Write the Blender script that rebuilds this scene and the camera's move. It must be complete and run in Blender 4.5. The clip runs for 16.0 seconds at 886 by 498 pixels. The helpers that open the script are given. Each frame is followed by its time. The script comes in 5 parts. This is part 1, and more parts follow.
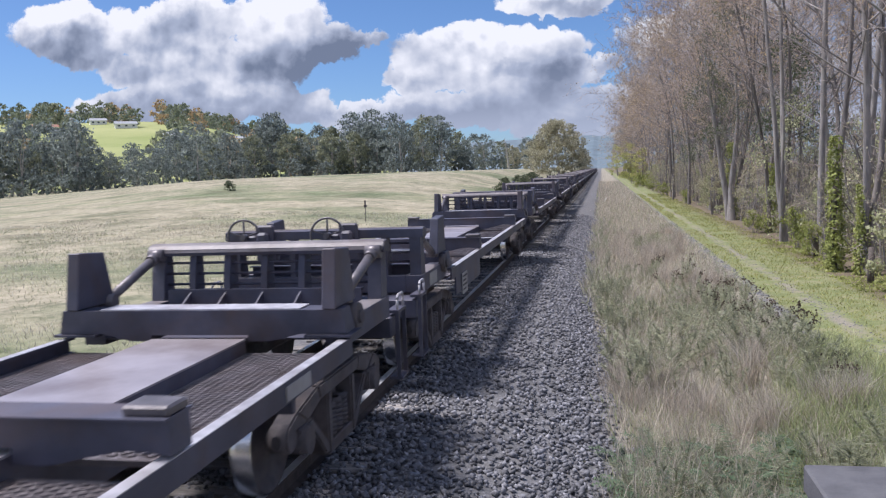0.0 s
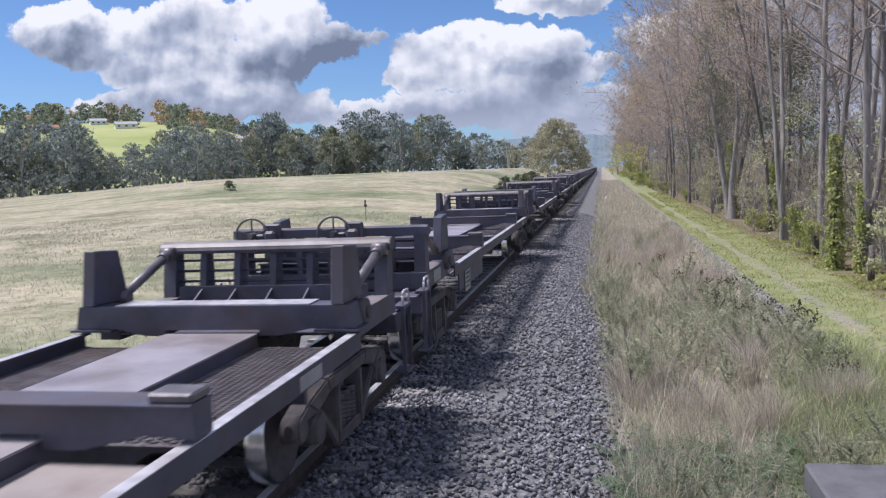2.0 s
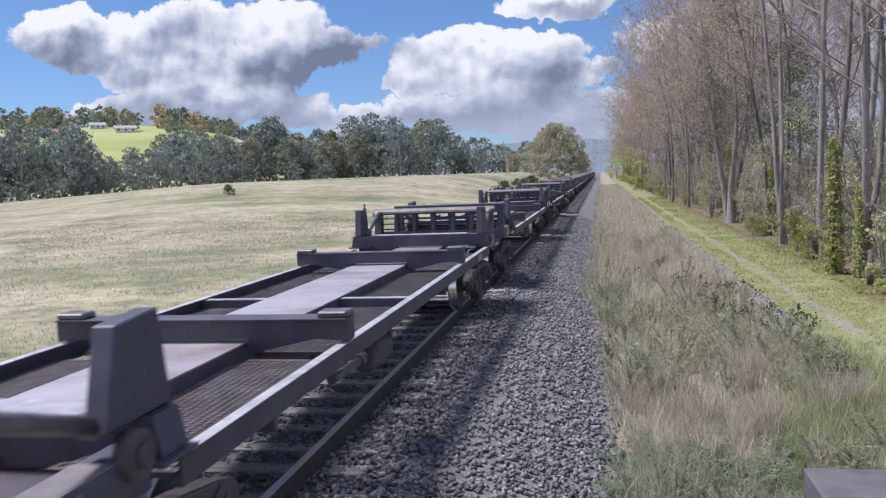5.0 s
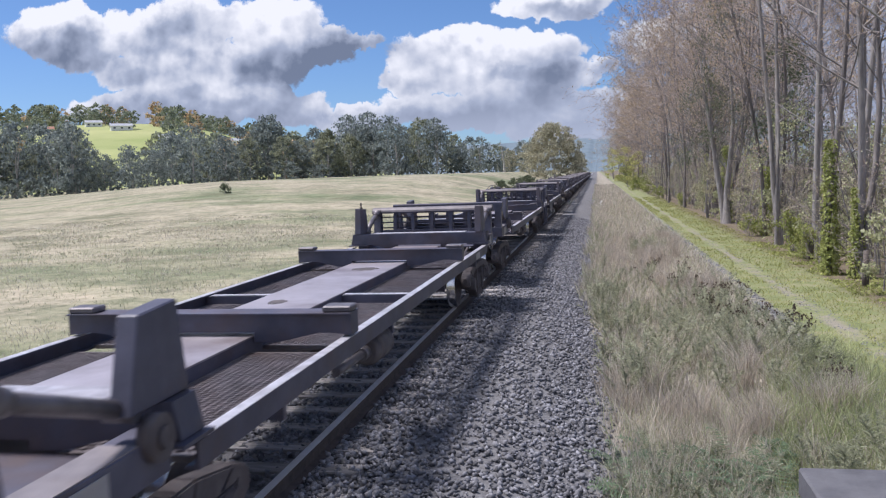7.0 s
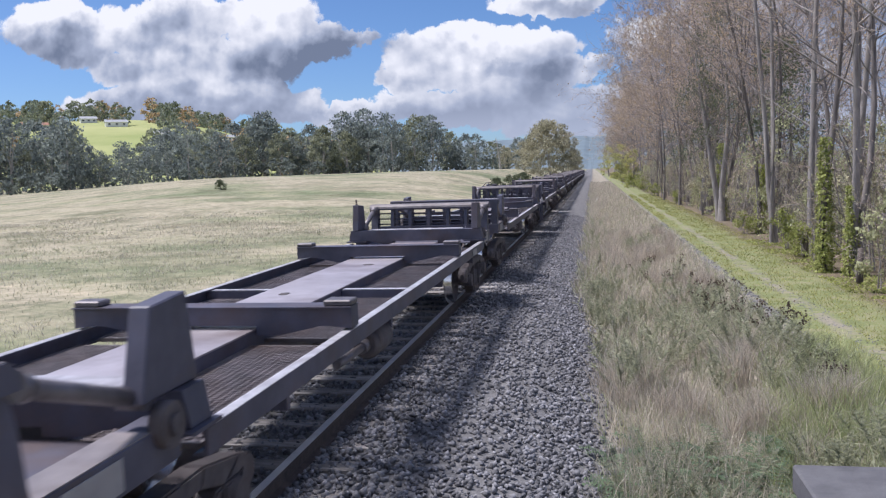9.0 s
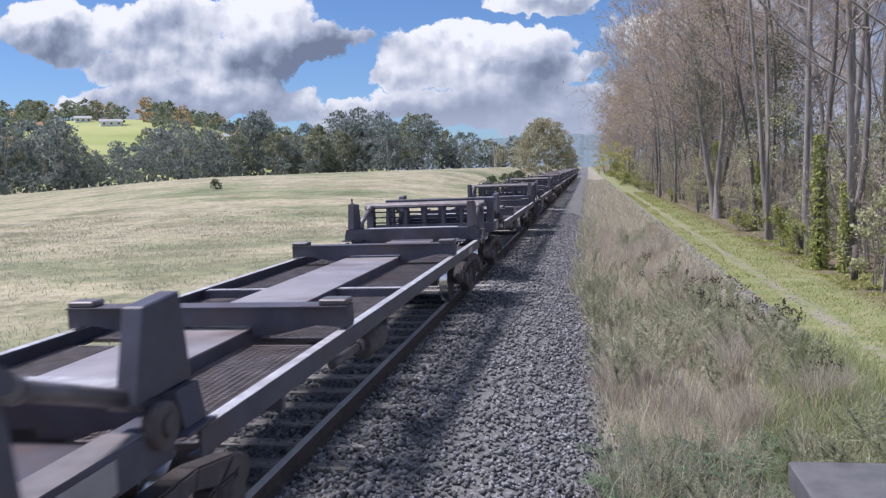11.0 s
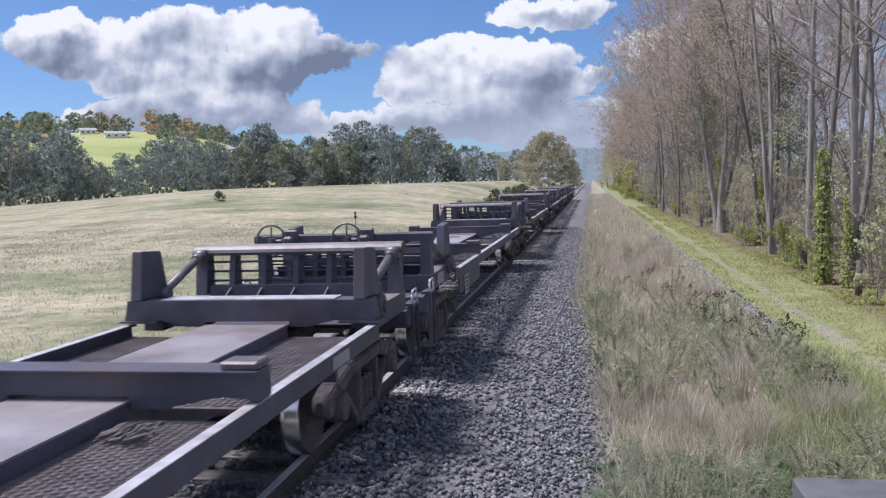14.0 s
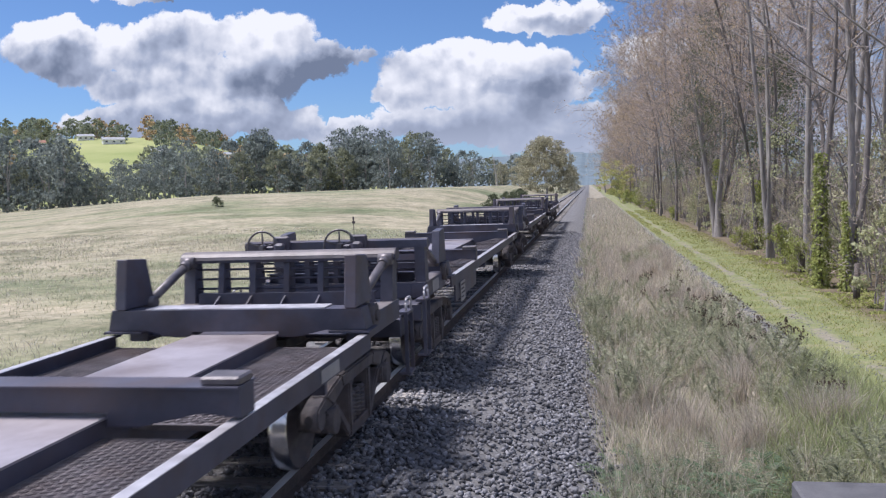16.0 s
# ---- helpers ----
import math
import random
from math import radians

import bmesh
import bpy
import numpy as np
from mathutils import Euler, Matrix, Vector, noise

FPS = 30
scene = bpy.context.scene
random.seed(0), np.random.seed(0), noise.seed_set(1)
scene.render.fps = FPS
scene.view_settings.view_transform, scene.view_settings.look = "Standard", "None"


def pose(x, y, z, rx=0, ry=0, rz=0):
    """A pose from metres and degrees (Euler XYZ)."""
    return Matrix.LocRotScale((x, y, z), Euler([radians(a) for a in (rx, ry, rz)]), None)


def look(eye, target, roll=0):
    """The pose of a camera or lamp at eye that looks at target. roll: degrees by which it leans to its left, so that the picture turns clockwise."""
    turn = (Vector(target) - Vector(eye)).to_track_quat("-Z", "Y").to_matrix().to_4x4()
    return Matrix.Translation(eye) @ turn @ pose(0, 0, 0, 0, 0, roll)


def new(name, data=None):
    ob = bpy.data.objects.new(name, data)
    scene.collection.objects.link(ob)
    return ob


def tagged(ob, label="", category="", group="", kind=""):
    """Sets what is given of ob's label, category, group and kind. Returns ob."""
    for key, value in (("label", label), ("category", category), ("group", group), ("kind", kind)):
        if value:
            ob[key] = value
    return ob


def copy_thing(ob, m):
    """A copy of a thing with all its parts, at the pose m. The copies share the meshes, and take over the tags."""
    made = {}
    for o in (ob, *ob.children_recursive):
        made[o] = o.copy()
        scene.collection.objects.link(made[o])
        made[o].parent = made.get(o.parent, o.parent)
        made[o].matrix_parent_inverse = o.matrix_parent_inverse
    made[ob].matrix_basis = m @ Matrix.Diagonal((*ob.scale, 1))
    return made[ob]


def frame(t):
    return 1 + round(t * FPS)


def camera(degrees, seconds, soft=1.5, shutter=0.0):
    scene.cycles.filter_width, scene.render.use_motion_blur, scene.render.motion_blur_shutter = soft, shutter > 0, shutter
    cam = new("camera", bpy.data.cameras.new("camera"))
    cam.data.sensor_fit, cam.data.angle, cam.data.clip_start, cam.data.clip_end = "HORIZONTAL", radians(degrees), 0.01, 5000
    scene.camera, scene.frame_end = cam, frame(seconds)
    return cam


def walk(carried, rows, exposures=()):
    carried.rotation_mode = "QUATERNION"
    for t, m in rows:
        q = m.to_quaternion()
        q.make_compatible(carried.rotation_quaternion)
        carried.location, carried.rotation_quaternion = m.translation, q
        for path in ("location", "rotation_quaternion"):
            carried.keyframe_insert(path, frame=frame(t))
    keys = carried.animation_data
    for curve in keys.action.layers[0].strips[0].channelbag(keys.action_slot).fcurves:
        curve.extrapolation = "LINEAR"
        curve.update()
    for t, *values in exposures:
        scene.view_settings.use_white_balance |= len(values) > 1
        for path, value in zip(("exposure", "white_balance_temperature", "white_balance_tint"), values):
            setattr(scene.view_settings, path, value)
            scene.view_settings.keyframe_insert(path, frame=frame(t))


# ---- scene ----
cam = camera(54.9, 16.0, soft=1.2, shutter=0.06)
EYE = (3.213, 0.0, 2.283)
# seconds, degrees of tilt down, turn to the left and roll
TURNS = [
    (0, 5.126, 10.658, -2.109),
    (0.5, 5.206, 10.688, -2.171),
    (1, 5.237, 10.705, -2.209),
    (1.5, 5.219, 10.715, -2.253),
    (2, 5.170, 10.684, -2.257),
    (2.5, 5.046, 10.655, -2.237),
    (3, 4.945, 10.627, -2.275),
    (3.5, 4.878, 10.633, -2.263),
    (4, 4.854, 10.662, -2.281),
    (6.5, 4.979, 10.457, -2.047),
    (7, 4.950, 10.371, -2.000),
    (7.5, 4.938, 10.284, -1.914),
    (8, 4.949, 10.221, -1.885),
    (8.5, 5.036, 10.144, -1.847),
    (9, 5.159, 10.073, -1.879),
    (11.5, 5.274, 9.757, -2.065),
    (12, 5.148, 9.750, -2.012),
    (12.5, 4.999, 9.793, -1.941),
    (13, 4.802, 9.870, -1.861),
    (13.5, 4.571, 9.924, -1.862),
    (14, 4.385, 9.974, -1.822),
    (14.5, 4.231, 9.968, -1.864),
    (15, 4.116, 9.945, -1.881),
    (15.5, 4.076, 9.871, -1.939),
    (16, 4.061, 9.839, -2.016),
]


def aim(down, left, roll):
    a, b = radians(left), radians(down)
    way = Vector((-math.sin(a) * math.cos(b), math.cos(a) * math.cos(b), -math.sin(b)))
    return look(EYE, Vector(EYE) + way * 10, roll)


walk(cam, [(t, aim(d, l, r)) for t, d, l, r in TURNS])

# ---- light ----
SUN_FROM = Vector((-0.46, 0.04, 0.85)).normalized()
sun = new("sun", bpy.data.lights.new("sun", "SUN"))
sun.data.energy, sun.data.angle, sun.data.color = 3.4, radians(12), (1.0, 0.93, 0.84)
sun.matrix_basis = look(SUN_FROM * 50, (0, 0, 0))


def sky():
    w = bpy.data.worlds.new("sky")
    w.use_nodes = True
    scene.world = w
    nt = w.node_tree
    nt.nodes.clear()
    N, L = nt.nodes.new, nt.links.new

    def math_(op, a, b=None, c=None, clamp=False):
        n = N("ShaderNodeMath")
        n.operation, n.use_clamp = op, clamp
        for i, v in enumerate((a, b, c)):
            if v is None:
                continue
            if isinstance(v, (int, float)):
                n.inputs[i].default_value = v
            else:
                L(v, n.inputs[i])
        return n.outputs[0]

    def vec(op, a, b=None):
        n = N("ShaderNodeVectorMath")
        n.operation = op
        for i, v in enumerate((a, b)):
            if v is None:
                continue
            if isinstance(v, tuple):
                n.inputs[i].default_value = v
            else:
                L(v, n.inputs[i])
        return n.outputs["Value"] if op == "DOT_PRODUCT" else n.outputs[0]

    tex = N("ShaderNodeTexSky")
    tex.sky_type, tex.sun_disc = "NISHITA", False
    tex.sun_elevation = math.asin(SUN_FROM.z)
    tex.sun_rotation = math.atan2(SUN_FROM.x, SUN_FROM.y)
    tex.air_density, tex.dust_density, tex.ozone_density = 0.8, 0.5, 3.0
    co = N("ShaderNodeTexCoord").outputs["Generated"]
    sep = N("ShaderNodeSeparateXYZ")
    L(co, sep.inputs[0])
    x, y, z = sep.outputs
    # clouds lie on a plane far ahead, in units of its distance
    ahead = math_("MAXIMUM", y, 0.05)
    com = N("ShaderNodeCombineXYZ")
    L(math_("DIVIDE", x, ahead), com.inputs[0])
    L(math_("DIVIDE", z, ahead), com.inputs[1])
    flat = com.outputs[0]

    def noise_(scale, detail, src, rough=0.55):
        n = N("ShaderNodeTexNoise")
        n.inputs["Scale"].default_value, n.inputs["Detail"].default_value = scale, detail
        n.inputs["Roughness"].default_value = rough
        L(src, n.inputs["Vector"])
        return n.outputs

    wob = vec("SUBTRACT", noise_(9, 3, flat, 0.5)["Color"], (0.5, 0.5, 0.5))
    p = vec("ADD", flat, vec("MULTIPLY", wob, (0.10, 0.07, 0.0)))
    wob = vec("SUBTRACT", noise_(30, 6, flat, 0.62)["Color"], (0.5, 0.5, 0.5))
    p = vec("ADD", p, vec("MULTIPLY", wob, (0.034, 0.030, 0.0)))
    wob = vec("SUBTRACT", noise_(85, 4, flat, 0.6)["Color"], (0.5, 0.5, 0.5))
    p = vec("ADD", p, vec("MULTIPLY", wob, (0.014, 0.013, 0.0)))
    total, lift, mass = None, None, None
    for u, v, a, b, gain in CLOUDS:
        q = vec("MULTIPLY", vec("SUBTRACT", p, (u, v, 0.0)), (1 / a, 1 / b, 0.0))
        g = math_("MULTIPLY", math_("EXPONENT", math_("MULTIPLY", vec("DOT_PRODUCT", q, q), -1.0)), gain)
        h = math_("MULTIPLY", g, vec("DOT_PRODUCT", q, (-0.3, 1.0, 0.0)))
        total = g if total is None else math_("MAXIMUM", total, g)
        lift = h if lift is None else math_("ADD", lift, h)
        mass = g if mass is None else math_("ADD", mass, g)
    fine = noise_(34, 6, flat, 0.62)["Fac"]
    dens = math_("ADD", total, math_("MULTIPLY", math_("SUBTRACT", fine, 0.5), 0.38))
    mask = N("ShaderNodeMapRange")
    mask.interpolation_type = "SMOOTHSTEP"
    mask.inputs[1].default_value, mask.inputs[2].default_value = 0.43, 0.52
    L(dens, mask.inputs[0])
    front = math_("MULTIPLY", mask.outputs[0], math_("GREATER_THAN", y, 0.08))
    # elsewhere: scattered fair-weather clouds
    rest = noise_(3.2, 7, co, 0.6)["Fac"]
    rm = N("ShaderNodeMapRange")
    rm.interpolation_type = "SMOOTHSTEP"
    rm.inputs[1].default_value, rm.inputs[2].default_value = 0.43, 0.58
    L(rest, rm.inputs[0])
    back = math_("MULTIPLY", math_("MULTIPLY", rm.outputs[0], math_("LESS_THAN", y, 0.45)), 0.8)
    alpha = math_("MAXIMUM", front, back)
    tone = math_("DIVIDE", lift, math_("MAXIMUM", mass, 0.05))
    def relief(scale, shift):
        a = noise_(scale, 3, flat, 0.5)["Fac"]
        b = noise_(scale, 3, vec("ADD", flat, shift), 0.5)["Fac"]
        return math_("SUBTRACT", a, b)

    billow = math_("ADD", math_("MULTIPLY", relief(8, (-0.014, 0.030, 0.0)), 3.0), math_("ADD", math_("MULTIPLY", relief(19, (-0.009, 0.016, 0.0)), 1.5), math_("MULTIPLY", relief(44, (-0.005, 0.008, 0.0)), 0.5)))
    edge = math_("MULTIPLY", math_("SUBTRACT", 0.75, total), 0.55)
    tone = math_("ADD", math_("ADD", math_("MULTIPLY", tone, 1.05), math_("MULTIPLY", billow, 0.75)), edge)
    tone = math_("ADD", tone, 0.50, clamp=True)
    haze = N("ShaderNodeMapRange")
    haze.interpolation_type = "SMOOTHSTEP"
    haze.inputs[1].default_value, haze.inputs[2].default_value = 0.03, 0.12
    haze.inputs[3].default_value, haze.inputs[4].default_value = 0.8, 0.0
    L(z, haze.inputs[0])
    tone = math_("ADD", math_("MULTIPLY", tone, math_("SUBTRACT", 1.0, haze.outputs[0])), math_("MULTIPLY", haze.outputs[0], 0.60))
    ramp = N("ShaderNodeValToRGB")
    ramp.color_ramp.elements[0].position, ramp.color_ramp.elements[0].color = 0.0, (0.20, 0.235, 0.31, 1)
    ramp.color_ramp.elements[1].position, ramp.color_ramp.elements[1].color = 1.0, (1.0, 0.98, 0.95, 1)
    mid = ramp.color_ramp.elements.new(0.45)
    mid.color = (0.45, 0.49, 0.575, 1)
    L(tone, ramp.inputs[0])
    deep = N("ShaderNodeMix")
    deep.data_type, deep.blend_type = "RGBA", "MULTIPLY"
    deep.inputs[0].default_value = 1.0
    L(tex.outputs[0], deep.inputs[6])
    deep.inputs[7].default_value = (0.62, 0.72, 0.82, 1)
    base = N("ShaderNodeBackground")
    L(deep.outputs[2], base.inputs[0])
    base.inputs[1].default_value = SKY
    cloud = N("ShaderNodeBackground")
    L(ramp.outputs[0], cloud.inputs[0])
    cloud.inputs[1].default_value = CLOUD
    mix = N("ShaderNodeMixShader")
    L(alpha, mix.inputs[0])
    L(base.outputs[0], mix.inputs[1])
    L(cloud.outputs[0], mix.inputs[2])
    out = N("ShaderNodeOutputWorld")
    L(mix.outputs[0], out.inputs[0])


SKY, CLOUD = 0.083, 0.58
scene.view_settings.exposure = 0.70
scene.view_settings.use_white_balance = True
scene.view_settings.white_balance_temperature, scene.view_settings.white_balance_tint = 5820, 16
# cloud banks: sideways, up, half width, half height, weight
CLOUDS = [
    (-0.517, 0.196, 0.105, 0.043, 1.00),
    (-0.385, 0.184, 0.089, 0.049, 1.00),
    (-0.461, 0.138, 0.155, 0.036, 1.00),
    (-0.329, 0.158, 0.073, 0.032, 0.90),
    (-0.273, 0.156, 0.050, 0.016, 0.70),
    (-0.558, 0.147, 0.098, 0.032, 0.90),
    (-0.375, 0.093, 0.060, 0.028, 1.00),
    (-0.464, 0.086, 0.066, 0.024, 0.90),
    (-0.164, 0.131, 0.089, 0.039, 1.00),
    (-0.079, 0.133, 0.077, 0.036, 1.00),
    (-0.220, 0.108, 0.057, 0.020, 0.80),
    (-0.047, 0.109, 0.050, 0.024, 0.80),
    (-0.126, 0.077, 0.238, 0.026, 1.00),
    (-0.221, 0.078, 0.113, 0.020, 0.90),
    (-0.045, 0.191, 0.089, 0.022, 1.00),
    (0.004, 0.109, 0.037, 0.014, 0.80),
    (-0.029, 0.056, 0.084, 0.033, 0.80),
    (0.122, 0.146, 0.129, 0.049, 0.80),
    (0.257, 0.083, 0.134, 0.057, 0.90),
    (-0.300, 0.083, 0.120, 0.013, 0.90),
    (-0.881, 0.165, 0.098, 0.056, 1.00),
    (-0.660, 0.190, 0.100, 0.045, 1.00),
    (-0.500, 0.117, 0.075, 0.022, 1.00),
    (-0.430, 0.106, 0.060, 0.018, 0.95),
    (-0.570, 0.100, 0.110, 0.030, 1.00),
    (-0.490, 0.266, 0.150, 0.020, 0.95),
    (-0.110, 0.112, 0.075, 0.022, 1.00),
    (0.300, 0.190, 0.150, 0.075, 1.00),
    (0.170, 0.215, 0.100, 0.045, 1.00),
]
sky()


# ---- materials ----
def material(name, dark, light, scale=6.0, rough=0.8, metal=0.0, bump=0.3, bump_scale=40.0, stretch=(1, 1, 1),
             stain=None, stain_scale=0.8, stain_amount=0.5, vary=0.0, space="Object", leaf=False, bump_depth=0.01):
    """Two-scale noise between dark and light, with stains, per-piece variation and fine relief."""
    m = bpy.data.materials.new(name)
    m.use_nodes = True
    nt = m.node_tree
    N, L = nt.nodes.new, nt.links.new
    bsdf = nt.nodes["Principled BSDF"]
    bsdf.inputs["Roughness"].default_value, bsdf.inputs["Metallic"].default_value = rough, metal
    if leaf:
        bsdf.inputs["Specular IOR Level"].default_value = 0.2
    co = N("ShaderNodeTexCoord").outputs[space]
    mp = N("ShaderNodeMapping")
    mp.inputs["Scale"].default_value = stretch
    L(co, mp.inputs[0])

    def noise_(s, detail=5, rough_=0.6):
        n = N("ShaderNodeTexNoise")
        n.inputs["Scale"].default_value, n.inputs["Detail"].default_value = s, detail
        n.inputs["Roughness"].default_value = rough_
        L(mp.outputs[0], n.inputs["Vector"])
        return n.outputs["Fac"]

    ramp = N("ShaderNodeValToRGB")
    ramp.color_ramp.elements[0].position, ramp.color_ramp.elements[0].color = 0.3, (*dark, 1)
    ramp.color_ramp.elements[1].position, ramp.color_ramp.elements[1].color = 0.7, (*light, 1)
    L(noise_(scale), ramp.inputs[0])
    colour = ramp.outputs[0]
    if stain:
        mr = N("ShaderNodeMapRange")
        mr.inputs[1].default_value, mr.inputs[2].default_value = 0.48, 0.68
        mr.inputs[4].default_value = stain_amount
        L(noise_(stain_scale, 6, 0.65), mr.inputs[0])
        mx = N("ShaderNodeMix")
        mx.data_type = "RGBA"
        L(mr.outputs[0], mx.inputs[0])
        L(colour, mx.inputs[6])
        mx.inputs[7].default_value = (*stain, 1)
        colour = mx.outputs[2]
    if vary:
        hs = N("ShaderNodeHueSaturation")
        r = N("ShaderNodeMapRange")
        r.inputs[3].default_value, r.inputs[4].default_value = 1 - vary, 1 + vary
        src = N("ShaderNodeNewGeometry").outputs["Random Per Island"] if leaf else N("ShaderNodeObjectInfo").outputs["Random"]
        L(src, r.inputs[0])
        L(r.outputs[0], hs.inputs["Value"])
        L(colour, hs.inputs["Color"])
        colour = hs.outputs[0]
    L(colour, bsdf.inputs["Base Color"])
    if leaf and rough < 0.86 + 0.05 and name != "ballast_stone":
        # thin leaves let light through
        tr = N("ShaderNodeBsdfTranslucent")
        L(colour, tr.inputs[0])
        ms = N("ShaderNodeMixShader")
        ms.inputs[0].default_value = 0.45
        L(bsdf.outputs[0], ms.inputs[1])
        L(tr.outputs[0], ms.inputs[2])
        L(ms.outputs[0], nt.nodes["Material Output"].inputs[0])
    if bump:
        b = N("ShaderNodeBump")
        b.inputs["Strength"].default_value, b.inputs["Distance"].default_value = bump, bump_depth
        L(noise_(bump_scale, 4), b.inputs["Height"])
        L(b.outputs[0], bsdf.inputs["Normal"])
    return m


PAINT = material("wagon_paint", (0.054, 0.054, 0.078), (0.104, 0.101, 0.139), 3, 0.55, 0.0, 0.15, 60, stain=(0.10, 0.060, 0.042), stain_scale=1.6, vary=0.10)
WORN = material("worn_steel_edge", (0.36, 0.345, 0.37), (0.62, 0.60, 0.63), 9, 0.42, 0.2, 0.2, 50, stain=(0.16, 0.125, 0.115), stain_scale=2.5, vary=0.06)
PLATE = material("deck_plate", (0.32, 0.285, 0.30), (0.47, 0.43, 0.455), 1.6, 0.4, 0.25, 0.15, 30, stain=(0.12, 0.08, 0.07), stain_scale=0.9, stain_amount=0.6, vary=0.12)
GRATE = material("grating_steel", (0.13, 0.115, 0.122), (0.26, 0.23, 0.235), 5, 0.6, 0.2, 0.2, 60, stain=(0.14, 0.085, 0.06), stain_scale=1.2, vary=0.1)
CAST = material("cast_bogie_steel", (0.066, 0.060, 0.068), (0.145, 0.125, 0.125), 7, 0.75, 0.0, 0.35, 40, stain=(0.09, 0.06, 0.045), stain_scale=3)
TREAD = material("polished_wheel_tread", (0.55, 0.55, 0.57), (0.72, 0.72, 0.74), 8, 0.16, 1.0, 0.05, 90)
TUBE = material("strut_tube_steel", (0.10, 0.09, 0.095), (0.20, 0.18, 0.19), 6, 0.45, 0.3, 0.15, 50, vary=0.1)
BLEACHED = material("bleached_rail_paint", (0.15, 0.135, 0.14), (0.27, 0.24, 0.24), 4, 0.5, 0.1, 0.15, 60, stain=(0.12, 0.085, 0.07), stain_scale=2.2, vary=0.1)
PALE = material("pale_panel_paint", (0.27, 0.255, 0.25), (0.40, 0.385, 0.38), 6, 0.6, 0, 0.1, 60, stain=(0.25, 0.21, 0.19), stain_scale=3)
MARK = material("dark_marking_and_hole_shade", (0.05, 0.045, 0.05), (0.08, 0.07, 0.08), 20, 0.7, 0, 0.0)
RAIL = material("rusty_rail_side", (0.050, 0.038, 0.036), (0.100, 0.077, 0.068), 8, 0.85, 0, 0.3, 50)
RAIL_TOP = material("polished_rail_head", (0.60, 0.60, 0.62), (0.75, 0.75, 0.77), 5, 0.35, 0.5, 0.05, 60)
SLEEPER = material("grey_timber_sleeper", (0.21, 0.19, 0.175), (0.42, 0.39, 0.37), 4, 0.9, 0, 0.5, 30, stretch=(1, 6, 6), stain=(0.10, 0.085, 0.075), stain_scale=1.5, vary=0.25)
STONE = material("ballast_stone", (0.10, 0.10, 0.108), (0.28, 0.276, 0.295), 12, 0.9, 0, 0.5, 80, vary=0.5, leaf=True)
BARK = material("grey_brown_bark", (0.20, 0.18, 0.172), (0.43, 0.39, 0.372), 2.5, 0.95, 0, 0.6, 14, stretch=(3, 3, 0.6), stain=(0.20, 0.21, 0.15), stain_scale=1.2, bump_depth=0.03)
TWIG = material("bare_twigs", (0.42, 0.345, 0.305), (0.66, 0.56, 0.50), 1.2, 0.9, 0, 0, vary=0.2, leaf=True)
BROWN_LEAF = material("withered_leaves", (0.38, 0.28, 0.17), (0.62, 0.48, 0.31), 0.6, 0.8, 0, 0, vary=0.4, leaf=True)
IVY = material("ivy_leaves", (0.24, 0.275, 0.085), (0.50, 0.52, 0.19), 2.5, 0.5, 0, 0, vary=0.4, leaf=True)
SHRUB = material("shrub_leaves", (0.33, 0.305, 0.20), (0.58, 0.54, 0.39), 1.5, 0.7, 0, 0, vary=0.4, leaf=True)
# aerial haze over the field is put into this paler, bluish leaf colour
GUM = material("hazy_gum_foliage", (0.18, 0.215, 0.215), (0.335, 0.365, 0.32), 0.25, 0.65, 0, 0, vary=0.45, leaf=True)
# lighter, warmer copies of the gum leaves, with sunlight put into the colour
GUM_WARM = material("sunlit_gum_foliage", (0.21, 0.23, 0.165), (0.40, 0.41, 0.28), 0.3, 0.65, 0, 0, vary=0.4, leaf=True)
GUM_TAN = material("sunlit_olive_tan_gum_foliage", (0.32, 0.305, 0.21), (0.56, 0.53, 0.39), 0.35, 0.65, 0, 0, vary=0.4, leaf=True)
PALE_BARK = material("pale_gum_bark", (0.34, 0.31, 0.28), (0.55, 0.52, 0.48), 1.0, 0.8, 0, 0.2, 20)
DRY = material("dry_grass", (0.39, 0.355, 0.285), (0.65, 0.60, 0.495), 0.9, 0.9, 0, 0, vary=0.35, leaf=True)
GREEN = material("green_grass", (0.27, 0.31, 0.15), (0.50, 0.52, 0.29), 0.8, 0.85, 0, 0, vary=0.4, leaf=True)
TRACK_GRASS = material("track_grass", (0.26, 0.275, 0.085), (0.46, 0.445, 0.195), 0.7, 0.85, 0, 0, vary=0.4, leaf=True)
FERN = material("fern_fronds", (0.10, 0.145, 0.085), (0.22, 0.29, 0.175), 3, 0.7, 0, 0, vary=0.3, leaf=True)
EVERGREEN = material("evergreen_foliage", (0.10, 0.12, 0.075), (0.21, 0.235, 0.145), 1.2, 0.7, 0, 0, vary=0.4, leaf=True)
# the far hillside's haze is mixed into this lightened green
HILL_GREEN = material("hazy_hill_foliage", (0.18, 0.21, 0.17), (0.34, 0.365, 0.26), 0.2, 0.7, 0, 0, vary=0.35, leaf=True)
TIMBER = material("old_dark_timber", (0.07, 0.058, 0.05), (0.15, 0.125, 0.11), 6, 0.9, 0, 0.4, 30, stretch=(4, 4, 0.5))
HERB = material("grey_green_weed", (0.27, 0.285, 0.19), (0.51, 0.51, 0.36), 3, 0.8, 0, 0, vary=0.35, leaf=True)
SEED = material("dark_seed_heads", (0.085, 0.065, 0.052), (0.17, 0.13, 0.10), 8, 0.9, 0, 0, vary=0.3, leaf=True)
